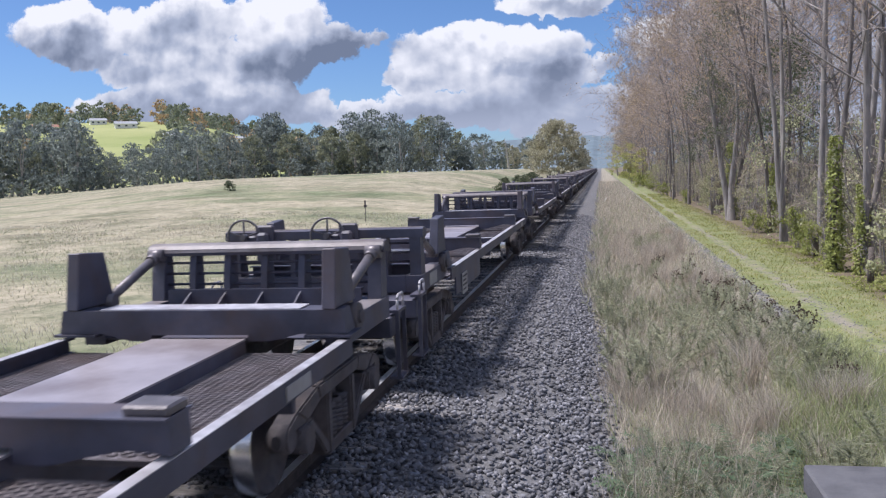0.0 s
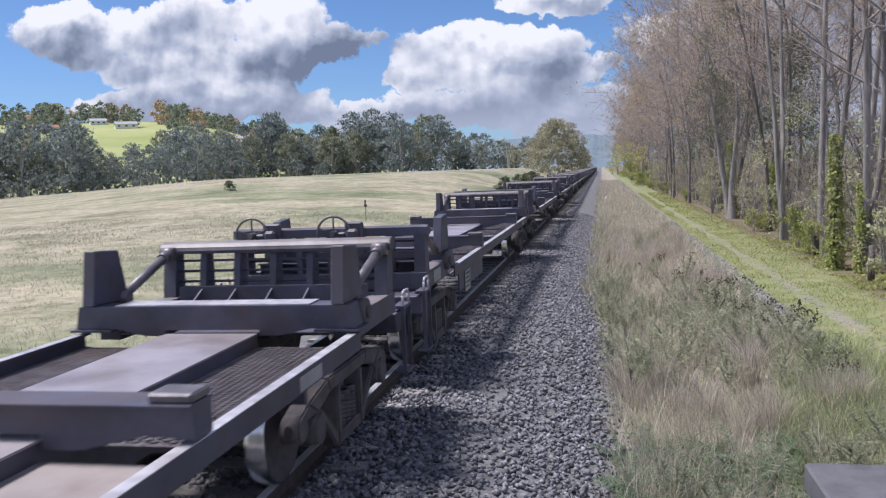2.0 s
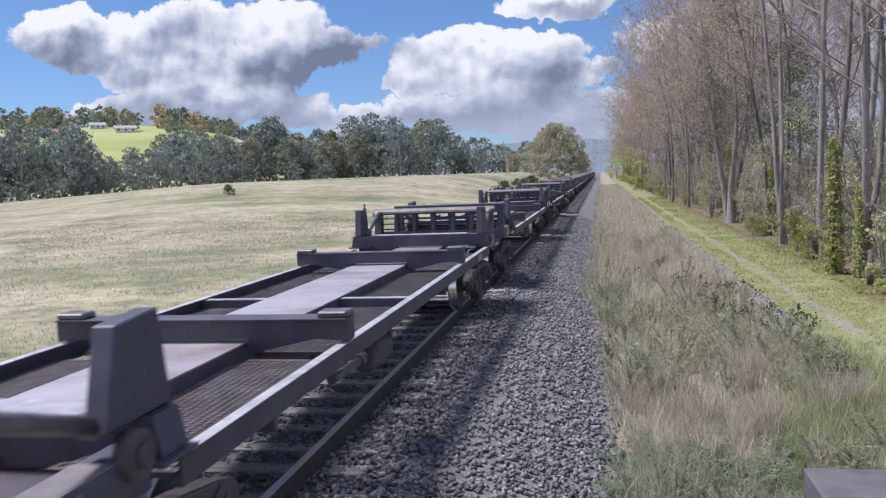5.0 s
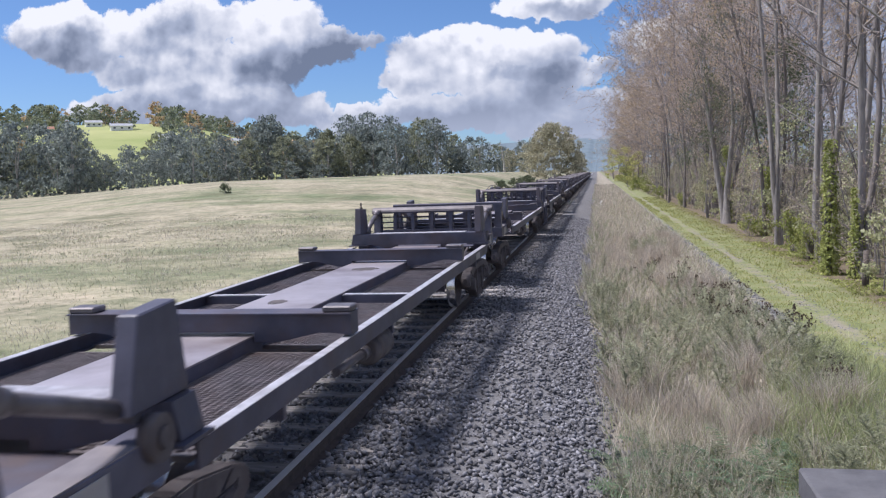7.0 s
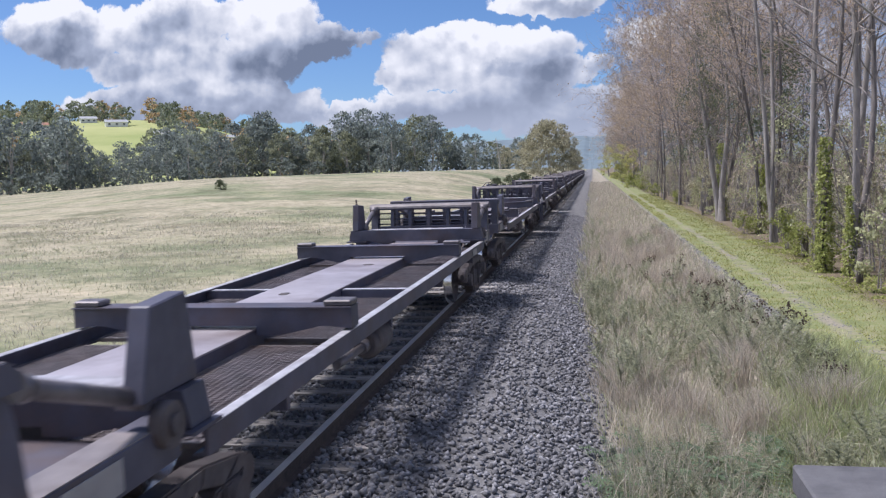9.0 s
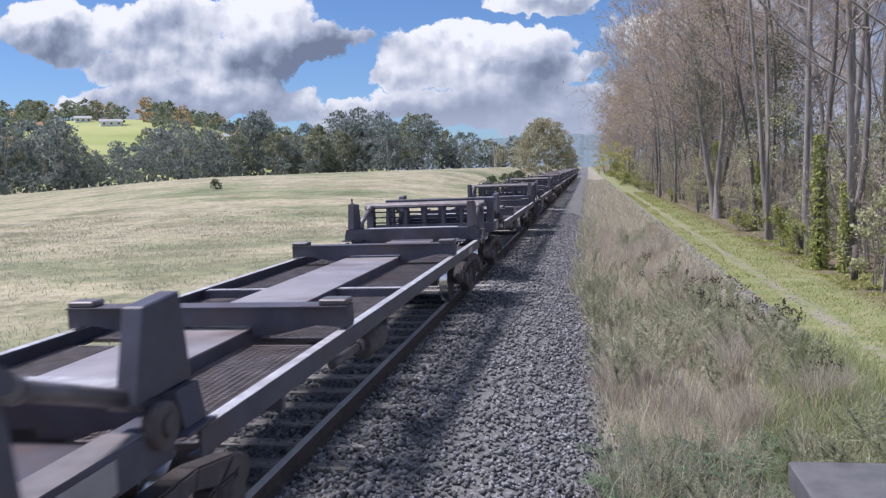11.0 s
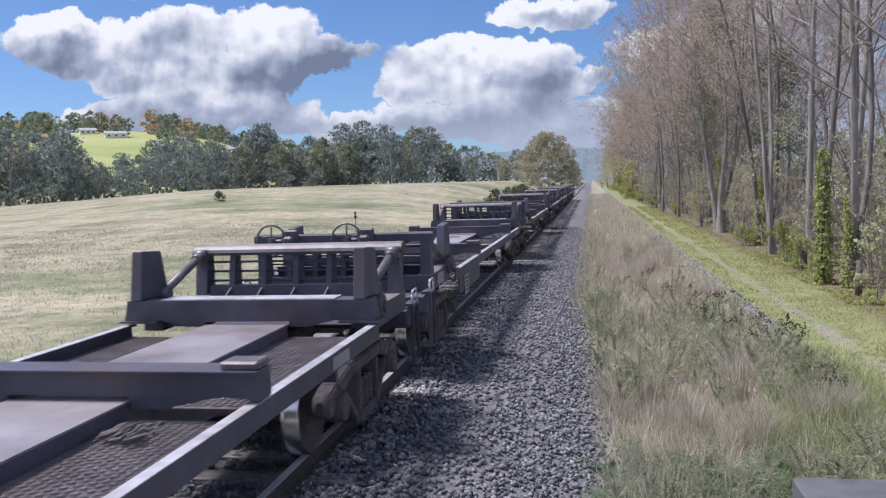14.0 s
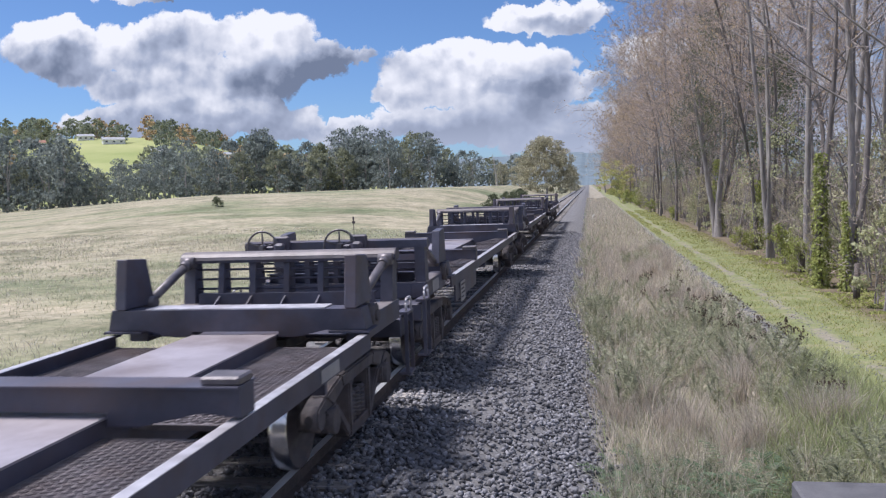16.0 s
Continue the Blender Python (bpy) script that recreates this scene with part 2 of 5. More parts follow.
CONCRETE = material("dark_weathered_lid", (0.085, 0.083, 0.09), (0.15, 0.147, 0.155), 7, 0.75, 0, 0.3, 60, stain=(0.06, 0.058, 0.06), stain_scale=4)
WHITE = material("white_paint", (0.72, 0.72, 0.70), (0.84, 0.84, 0.82), 5, 0.6, 0, 0.05, 60)
TIN = material("red_brown_roof", (0.26, 0.12, 0.08), (0.36, 0.18, 0.12), 1, 0.7, 0, 0)
TIN_GREY = material("grey_roof", (0.30, 0.31, 0.33), (0.42, 0.43, 0.45), 1, 0.6, 0, 0)
YELLOW = material("yellow_green_leaves", (0.38, 0.39, 0.13), (0.64, 0.61, 0.27), 0.6, 0.7, 0, 0, vary=0.35, leaf=True)
BOUGH = material("dark_limb_bark", (0.13, 0.115, 0.108), (0.29, 0.258, 0.245), 2.5, 0.95, 0, 0.6, 14, stretch=(3, 3, 0.6), bump_depth=0.03)
OLIVE = material("olive_scrub_leaves", (0.32, 0.33, 0.19), (0.58, 0.58, 0.36), 1.0, 0.7, 0, 0, vary=0.4, leaf=True)
STALK = material("dead_brown_stalks", (0.42, 0.365, 0.30), (0.70, 0.63, 0.535), 2.0, 0.9, 0, 0, vary=0.4, leaf=True)
SOLID = material("rusted_floor_plate", (0.26, 0.225, 0.215), (0.40, 0.35, 0.335), 1.4, 0.5, 0.1, 0.15, 30, stain=(0.17, 0.115, 0.09), stain_scale=1.1, stain_amount=0.6)
SCAB = material("dark_rust_scab", (0.05, 0.045, 0.048), (0.13, 0.11, 0.105), 9, 0.85, 0, 0.4, 50)
GLASS_DARK = material("dark_window", (0.03, 0.035, 0.045), (0.06, 0.065, 0.075), 1, 0.2, 0, 0)


# ---- mesh helpers ----
def box(bm, x0, x1, y0, y1, z0, z1, bevel=0.0):
    made = bmesh.ops.create_cube(bm, size=1, matrix=Matrix.Translation(((x0 + x1) / 2, (y0 + y1) / 2, (z0 + z1) / 2))
                                 @ Matrix.Diagonal((abs(x1 - x0), abs(y1 - y0), abs(z1 - z0), 1)))
    if bevel:
        edges = list({e for v in made["verts"] for e in v.link_edges})
        bmesh.ops.bevel(bm, geom=edges, offset=bevel, segments=1, affect="EDGES", profile=0.5)


def prism(bm, points, axis, a, b):
    """Extrude a polygon in the plane across the axis ('x', 'y' or 'z') from a to b."""
    def at(p, d):
        return {"x": (d, p[0], p[1]), "y": (p[0], d, p[1]), "z": (p[0], p[1], d)}[axis]
    lo, hi = [bm.verts.new(at(p, a)) for p in points], [bm.verts.new(at(p, b)) for p in points]
    n = len(points)
    faces = [bm.faces.new(lo), bm.faces.new(hi)]
    faces += [bm.faces.new((lo[i], lo[(i + 1) % n], hi[(i + 1) % n], hi[i])) for i in range(n)]
    bmesh.ops.recalc_face_normals(bm, faces=faces)


def tube(bm, p, q, r, r2=None, seg=8, cap=True):
    p, q = Vector(p), Vector(q)
    r2 = r if r2 is None else r2
    turn = (q - p).to_track_quat("Z", "Y").to_matrix()
    rings = []
    for c, rad in ((p, r), (q, r2)):
        rings.append([bm.verts.new(c + turn @ Vector((math.cos(2 * math.pi * i / seg) * rad, math.sin(2 * math.pi * i / seg) * rad, 0))) for i in range(seg)])
    for i in range(seg):
        f = bm.faces.new((rings[0][i], rings[0][(i + 1) % seg], rings[1][(i + 1) % seg], rings[1][i]))
        f.smooth = True
    if cap:
        bm.faces.new(rings[0][::-1])
        bm.faces.new(rings[1])


def lathe(bm, profile, axis_x, seg=28, mats=None):
    """Turn (x, r) points about the x axis at axis_x = (y, z)."""
    rings = []
    for x, r in profile:
        rings.append([bm.verts.new((x, axis_x[0] + math.cos(2 * math.pi * i / seg) * r, axis_x[1] + math.sin(2 * math.pi * i / seg) * r)) for i in range(seg)])
    made = []
    for k in range(len(rings) - 1):
        for i in range(seg):
            f = bm.faces.new((rings[k][i], rings[k][(i + 1) % seg], rings[k + 1][(i + 1) % seg], rings[k + 1][i]))
            f.smooth = True
            f.material_index = mats[k] if mats else 0
            made.append(f)
    made.append(bm.faces.new(rings[0][::-1]))
    made.append(bm.faces.new(rings[-1]))
    bmesh.ops.recalc_face_normals(bm, faces=made)


def mesh_of(name, bm, *mats):
    me = bpy.data.meshes.new(name)
    bm.to_mesh(me)
    bm.free()
    for m in mats:
        me.materials.append(m)
    return me


def part(name, bm, mat, parent=None, label=""):
    """Links a bmesh (or a ready mesh) as one mesh object under a thing or part."""
    me = bm if isinstance(bm, bpy.types.Mesh) else mesh_of(name, bm, *(mat if isinstance(mat, tuple) else (mat,)))
    ob = new(name, me)
    ob.parent = parent
    if label:
        tagged(ob, label)
    return ob


def raw(name, verts, faces, mats, index=None, smooth=False):
    me = bpy.data.meshes.new(name)
    me.from_pydata(verts, [], faces)
    for m in mats if isinstance(mats, tuple) else (mats,):
        me.materials.append(m)
    if index is not None:
        me.polygons.foreach_set("material_index", index)
    if smooth:
        me.polygons.foreach_set("use_smooth", [True] * len(faces))
    me.update()
    return me


# ---- ground ----
def smooth(a, b, v):
    s = min(max((v - a) / (b - a), 0.0), 1.0)
    return s * s * (3 - 2 * s)


def ground_z(x, y):
    """Height of the ground; the rail heads run at 0."""
    if x >= 0:
        z = -0.19 - 0.39 * smooth(1.9, 3.6, x) + 0.22 * smooth(4.2, 6.0, x)
    else:
        z = -0.19 - 0.71 * smooth(1.5, 4.0, -x)
    d = math.hypot(x - 3.2, y)
    left = math.degrees(math.atan2(3.2 - x, max(y, 1e-3))) if y > 0 else 90
    if x < -3:
        field = smooth(35, 150, d) * (3.4 - 2.9 * smooth(24, 40, left)) * smooth(3, 22, -x)
        z += field
        hill = smooth(380, 1000, d) * 66 * smooth(11, 30, left)
        z += hill
    if d > 5:
        z += 0.10 * noise.noise((x * 0.09, y * 0.09, 0)) * smooth(5, 25, abs(x))
    # far ranges
    z += smooth(1500, 3600, d) * (120 + 60 * noise.noise((x * 0.0016, y * 0.0016, 3))) * (1 if y > 0 else 0.6)
    if x > 12:
        z += smooth(12, 60, x) * 1.0
    return z


def ground_material():
    m = bpy.data.materials.new("ground_cover")
    m.use_nodes = True
    nt = m.node_tree
    N, L = nt.nodes.new, nt.links.new
    bsdf = nt.nodes["Principled BSDF"]
    bsdf.inputs["Roughness"].default_value = 0.95
    co = N("ShaderNodeTexCoord").outputs["Object"]
    sep = N("ShaderNodeSeparateXYZ")
    L(co, sep.inputs[0])

    def noise_(s, detail=5, rough=0.6, vec=co):
        n = N("ShaderNodeTexNoise")
        n.inputs["Scale"].default_value, n.inputs["Detail"].default_value, n.inputs["Roughness"].default_value = s, detail, rough
        L(vec, n.inputs["Vector"])
        return n.outputs["Fac"]

    def ramp(src, *stops):
        r = N("ShaderNodeValToRGB")
        r.color_ramp.elements[0].position, r.color_ramp.elements[0].color = stops[0][0], (*stops[0][1], 1)
        r.color_ramp.elements[1].position, r.color_ramp.elements[1].color = stops[-1][0], (*stops[-1][1], 1)
        for p, c in stops[1:-1]:
            r.color_ramp.elements.new(p).color = (*c, 1)
        L(src, r.inputs[0])
        return r.outputs[0]

    def rng(src, a, b, lo=0.0, hi=1.0):
        r = N("ShaderNodeMapRange")
        r.interpolation_type = "SMOOTHSTEP"
        for i, v in zip((1, 2, 3, 4), (a, b, lo, hi)):
            r.inputs[i].default_value = v
        L(src, r.inputs[0])
        return r.outputs[0]

    def mt(op, a, b):
        n = N("ShaderNodeMath")
        n.operation = op
        for i, v in enumerate((a, b)):
            if isinstance(v, (int, float)):
                n.inputs[i].default_value = v
            else:
                L(v, n.inputs[i])
        return n.outputs[0]

    def mix(f, a, b):
        n = N("ShaderNodeMix")
        n.data_type = "RGBA"
        L(f, n.inputs[0])
        L(a, n.inputs[6])
        L(b, n.inputs[7])
        return n.outputs[2]

    x, y = sep.outputs[0], sep.outputs[1]
    wobble = mt("MULTIPLY", mt("SUBTRACT", noise_(1.3, 4), 0.5), 0.9)
    xw = mt("ADD", x, wobble)
    gravel = ramp(noise_(7, 12, 0.88), (0.3, (0.07, 0.068, 0.07)), (0.5, (0.16, 0.155, 0.157)), (0.72, (0.32, 0.31, 0.31)))
    straw = ramp(noise_(2.4, 12, 0.82), (0.3, (0.12, 0.105, 0.075)), (0.48, (0.26, 0.23, 0.175)), (0.6, (0.40, 0.355, 0.28)), (0.72, (0.18, 0.195, 0.11)))
    track = ramp(noise_(2.2, 12, 0.8), (0.34, (0.11, 0.125, 0.05)), (0.48, (0.20, 0.225, 0.085)), (0.58, (0.26, 0.25, 0.13)), (0.70, (0.33, 0.295, 0.20)))
    dirt = ramp(noise_(14, 5, 0.7), (0.3, (0.20, 0.175, 0.13)), (0.7, (0.34, 0.305, 0.24)))
    litter = ramp(noise_(3, 7, 0.7), (0.3, (0.09, 0.07, 0.045)), (0.7, (0.22, 0.175, 0.11)))
    mp = N("ShaderNodeMapping")
    mp.inputs["Scale"].default_value = (0.75, 1.0, 1.0)
    L(co, mp.inputs[0])
    patches = noise_(0.055, 9, 0.66, mp.outputs[0])
    pasture = ramp(patches, (0.35, (0.16, 0.195, 0.10)), (0.45, (0.28, 0.275, 0.18)), (0.53, (0.41, 0.36, 0.275)), (0.62, (0.32, 0.295, 0.21)), (0.70, (0.21, 0.22, 0.13)))
    tuft = ramp(noise_(0.7, 12, 0.82), (0.38, (0.44, 0.48, 0.40)), (0.48, (0.85, 0.86, 0.82)), (0.55, (1.0, 0.99, 0.97)), (0.64, (1.2, 1.15, 1.12)))
    mul = N("ShaderNodeMix")
    mul.data_type, mul.blend_type = "RGBA", "MULTIPLY"
    mul.inputs[0].default_value = 0.9
    L(pasture, mul.inputs[6])
    L(tuft, mul.inputs[7])
    mul2 = N("ShaderNodeMix")
    mul2.data_type, mul2.blend_type = "RGBA", "MULTIPLY"
    mul2.inputs[0].default_value = 0.9
    L(mul.outputs[2], mul2.inputs[6])
    L(ramp(noise_(0.16, 9, 0.74, mp.outputs[0]), (0.38, (0.62, 0.63, 0.55)), (0.5, (1.0, 1.0, 1.0)), (0.65, (1.12, 1.1, 1.06))), mul2.inputs[7])
    mul3 = N("ShaderNodeMix")
    mul3.data_type, mul3.blend_type = "RGBA", "MULTIPLY"
    mul3.inputs[0].default_value = 0.9
    L(mul2.outputs[2], mul3.inputs[6])
    L(ramp(noise_(2.3, 9, 0.8), (0.38, (0.62, 0.66, 0.52)), (0.5, (0.98, 0.98, 0.94)), (0.62, (1.15, 1.13, 1.1))), mul3.inputs[7])
    pasture = mul3.outputs[2]
    # right side, from the ballast out to the trees
    xg = mt("ADD", mt("SUBTRACT", x, rng(y, 11.0, 18.0, 0.25, -0.15)), mt("MULTIPLY", mt("SUBTRACT", noise_(0.35, 5), 0.5), 2.2))
    c = mix(rng(xg, 3.0, 3.5), gravel, straw)
    c = mix(rng(xw, 6.0, 6.5), c, track)
    rut = mt("MULTIPLY", rng(mt("ABSOLUTE", mt("SUBTRACT", mt("ADD", x, mt("MULTIPLY", wobble, 0.3)), 7.0), 0.0), 0.04, 0.20, 1.0, 0.0), rng(noise_(1.6, 8, 0.75), 0.44, 0.58))
    c = mix(rut, c, dirt)
    rut2 = mt("MULTIPLY", rng(mt("ABSOLUTE", mt("SUBTRACT", mt("ADD", x, mt("MULTIPLY", wobble, 0.3)), 6.2), 0.0), 0.06, 0.24, 1.0, 0.0), rng(noise_(0.9, 6, 0.7), 0.40, 0.54))
    c = mix(rut2, c, gravel)
    c = mix(rng(xw, 7.9, 8.6), c, litter)
    # left side
    c = mix(rng(xw, -2.6, -2.0, 1.0, 0.0), c, pasture)
    # green paddocks, and wooded ranges far off with blue haze put into their colour
    far = mt("SQRT", mt("ADD", mt("MULTIPLY", x, x), mt("MULTIPLY", y, y)), 0.0)
    lawn = ramp(noise_(0.012, 5), (0.35, (0.25, 0.29, 0.09)), (0.65, (0.36, 0.37, 0.15)))
    c = mix(mt("MULTIPLY", rng(far, 360, 420), rng(x, -150, -90, 1.0, 0.0)), c, lawn)
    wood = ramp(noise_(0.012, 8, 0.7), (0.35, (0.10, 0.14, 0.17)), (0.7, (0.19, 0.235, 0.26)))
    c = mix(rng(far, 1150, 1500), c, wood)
    L(c, bsdf.inputs["Base Color"])
    b = N("ShaderNodeBump")
    b.inputs["Strength"].default_value, b.inputs["Distance"].default_value = 0.6, 0.05
    L(noise_(18, 4), b.inputs["Height"])
    L(b.outputs[0], bsdf.inputs["Normal"])
    return m


def steps(dense, far, count, first):
    """Values from dense[0] to dense[1] by dense[2], then widening out to far."""
    vals = list(np.arange(dense[0], dense[1] + 1e-6, dense[2]))
    k = (far - dense[1])
    vals += [dense[1] + k * ((math.exp(first * i / count) - 1) / (math.exp(first) - 1)) for i in range(1, count + 1)]
    return vals


def ground():
    right = steps((0, 12, 0.25), 4500, 60, 6.5)
    left = [-v for v in steps((0, 8, 0.25), 4500, 90, 5.5)][::-1][:-1]
    xs = left + right
    ys = [-4500, -1500, -500, -150, -50, -20] + steps((-8, 40, 0.5), 4600, 110, 5.5)
    verts = [(x, y, ground_z(x, y)) for y in ys for x in xs]
    w = len(xs)
    faces = [(j * w + i, j * w + i + 1, (j + 1) * w + i + 1, (j + 1) * w + i) for j in range(len(ys) - 1) for i in range(w - 1)]
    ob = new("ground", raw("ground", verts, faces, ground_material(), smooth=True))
    tagged(ob, "dry pasture, ballast shoulder and grassy farm track beside a railway", "ground", kind="structure")


ground()


# ---- the railway line ----
def rail(x):
    ob = new("rail")
    prof = [(-0.07, -0.155), (0.07, -0.155), (0.07, -0.14), (0.012, -0.125), (0.012, -0.04), (0.036, -0.03), (0.036, -0.004), (-0.036, -0.004), (-0.036, -0.03), (-0.012, -0.04), (-0.012, -0.125), (-0.07, -0.14)]
    bm = bmesh.new()
    prism(bm, prof, "y", -30, 700)
    part("rail_body", bm, RAIL, ob)
    bm = bmesh.new()
    box(bm, -0.034, 0.034, -30, 700, -0.004, 0.0)
    part("running_surface", bm, RAIL_TOP, ob, "polished steel running surface")
    ob.location.x = x
    tagged(ob, "steel rail with rusty sides and a polished head", "rail", "rails of the line", "structure")


for x in (-0.7525, 0.7525):
    rail(x)


# ---- wagons ----
PITCH, SPEED, START = 15.883, 23.755, 0.852
# the train runs a little unevenly: seconds, metres behind an even run
LAG = ((0, -0.10), (1, -0.09), (2, -0.02), (2.5, 0.03), (3.1, 0.17), (4, 0.15), (6.5, 0.17), (7.5, 0.22), (9, 0.21), (10.2, 0.12), (11.3, 0.02), (12, -0.04), (12.5, -0.03), (13.1, 0.06), (13.7, 0.12), (14.5, 0.08), (15.2, -0.05), (16, -0.26))
END = 5.55      # inner face of the end beams
HEAD = 7.15     # outer face of the headstocks


def grating(x0, x1, y0, y1, z):
    """Expanded steel mesh: strands crossing in flat diamonds, in a flat-bar frame."""
    verts, faces = [], []

    def strand(p, q, half, top, low):
        d = math.hypot(q[0] - p[0], q[1] - p[1])
        ox, oy = -(q[1] - p[1]) / d * half, (q[0] - p[0]) / d * half
        n = len(verts)
        for zz in (low, top):
            verts.extend(((p[0] - ox, p[1] - oy, zz), (q[0] - ox, q[1] - oy, zz), (q[0] + ox, q[1] + oy, zz), (p[0] + ox, p[1] + oy, zz)))
        faces.extend(((n + 4, n + 5, n + 6, n + 7), (n, n + 1, n + 5, n + 4), (n + 2, n + 3, n + 7, n + 6)))
    slope, gap, w = 0.62, 0.068, x1 - x0
    for e in (-1, 1):
        c = y0 - slope * w
        while c < y1 + slope * w:
            # the line y = c + e * slope * (x - x0), cut to the panel
            ta, tb = (y0 - c) / (e * slope), (y1 - c) / (e * slope)
            lo, hi = max(0.0, min(ta, tb)), min(w, max(ta, tb))
            if hi - lo > 0.03:
                strand((x0 + lo, c + e * slope * lo), (x0 + hi, c + e * slope * hi), 0.0068, z + 0.003 * e, z - 0.016)
            c += gap
    for p, q in (((x0, y0), (x0, y1)), ((x1, y0), (x1, y1)), ((x0, y0), (x1, y0)), ((x0, y1), (x1, y1))):
        strand(p, q, 0.014, z + 0.005, z - 0.03)
    return raw("grating", verts, faces, GRATE)


def coil(x, rings, seg=10):
    """A stout coil spring as one turned shape: radius and height of each ring."""
    verts = [(x + r * math.cos(6.2832 * k / seg), r * math.sin(6.2832 * k / seg), z) for r, z in rings for k in range(seg)]
    faces = [(i * seg + k, i * seg + (k + 1) % seg, (i + 1) * seg + (k + 1) % seg, (i + 1) * seg + k) for i in range(len(rings) - 1) for k in range(seg)]
    return raw("spring", verts, faces, CAST)


def bogie(parent, yc, shared):
    bm = bmesh.new()
    prism(bm, [(-0.95, 0.36), (-0.6, 0.30), (0.6, 0.30), (0.95, 0.36), (0.95, 0.50), (0.4, 0.56), (-0.4, 0.56), (-0.95, 0.50)], "y", yc - 0.2, yc + 0.2)
    tube(bm, (0, yc, 0.5), (0, yc, 0.70), 0.2, seg=12)
    ob = part("bogie", bm, CAST, parent, "dark cast-steel bogie")
    for s in (-1, 1):
        key = ("frame", s)
        if key not in shared:
            bm = bmesh.new()
            a, b = sorted((s * 0.915, s * 1.065))
            top = [(-1.22, 0.40), (-1.20, 0.56), (-1.02, 0.62), (-0.55, 0.70), (0.55, 0.70), (1.02, 0.62), (1.20, 0.56), (1.22, 0.40), (1.05, 0.40), (1.03, 0.50), (0.80, 0.50), (0.50, 0.58), (-0.50, 0.58), (-0.80, 0.50), (-1.03, 0.50), (-1.05, 0.40)]
            for i in range(7):   # the top chord in quads, so that the outline stays true
                prism(bm, [top[i], top[i + 1], top[14 - i], top[15 - i]], "x", a, b)
            for e in (-1, 1):
                prism(bm, [(e * 0.80, 0.50), (e * 0.70, 0.50), (e * 0.34, 0.20), (e * 0.34, 0.10), (e * 0.42, 0.13)], "x", a, b)
                tube(bm, (a, e * 1.145, 0.475), (b, e * 1.145, 0.475), 0.105, seg=16)
                prism(bm, [(e * 0.36, 0.10), (e * 0.27, 0.10), (e * 0.27, 0.60), (e * 0.36, 0.60)], "x", a - 0.01, b + 0.01)
                prism(bm, [(e * 0.78, 0.32), (e * 1.02, 0.32), (e * 1.02, 0.50), (e * 0.78, 0.50)], "x", a - 0.015, b + 0.015)
            box(bm, a, b, -0.36, 0.36, 0.09, 0.19, 0.01)
            sharp = [g for g in bm.edges if len(g.link_faces) == 2 and g.calc_face_angle(0) > 0.9]
            bmesh.ops.bevel(bm, geom=sharp, offset=0.014, segments=2, affect="EDGES", clamp_overlap=True)
            shared[key] = mesh_of("side_frame", bm, CAST)
            rings = []
            for k in range(7):
                rings += [(0.052, 0.20 + k * 0.037), (0.074, 0.21 + k * 0.037), (0.074, 0.228 + k * 0.037)]
            rings.append((0.05, 0.47))
            shared[("spring", s)] = coil(s * 0.99, rings)
            bm = bmesh.new()
            tube(bm, (s * 0.93, 0, 0.40), (s * 1.12, 0, 0.40), 0.105, seg=14)
            shared[("box", s)] = mesh_of("axle_box", bm, CAST)
            bm = bmesh.new()   # a solid dark patch for the shade inside each nose's oblong eye
            ring = [(s * 0.99 + 0.034 * math.cos(0.3927 * k), 0.052 * math.sin(0.3927 * k)) for k in range(16)]
            prism(bm, [(px, pz + 0.478) for px, pz in ring], "y", -1.256, -1.246)
            shared[("eye", s)] = mesh_of("frame_eye", bm, MARK)
        for nm, key2, dy in (("side_frame", "frame", 0), ("spring", "spring", -0.16), ("spring", "spring", 0), ("spring", "spring", 0.16), ("axle_box", "box", -0.925), ("axle_box", "box", 0.925)):
            p = part(nm, shared[(key2, s)], None, ob)
            p.location.y = yc + dy
        part("frame_eye", shared[("eye", s)], None, ob, "dark oblong patch for the shaded hole in the side frame's nose").location.y = yc
    if "wheels" not in shared:
        bm = bmesh.new()
        R = 0.385
        for s in (-1, 1):
            prof = [(s * 0.68, 0.10), (s * 0.685, R - 0.07), (s * 0.68, R + 0.026), (s * 0.70, R + 0.03), (s * 0.715, R + 0.004), (s * 0.81, R - 0.004), (s * 0.818, R - 0.02), (s * 0.80, R - 0.075), (s * 0.76, R - 0.11), (s * 0.75, 0.16), (s * 0.80, 0.11), (s * 0.80, 0.08)]
            lathe(bm, prof, (0, 0), 32, [1, 1, 0, 0, 0, 0, 1, 1, 1, 1, 1])
        old = set(bm.faces)
        tube(bm, (-0.95, 0, 0), (0.95, 0, 0), 0.075, seg=10)
        for f in bm.faces:
            if f not in old:
                f.material_index = 1
        shared["wheels"] = mesh_of("wheelset", bm, TREAD, CAST)
    for e in (-1, 1):
        w = part("wheelset", shared["wheels"], None, ob, "steel wheelset with polished treads")
        w.location = (0, yc + e * 0.925, 0.385)


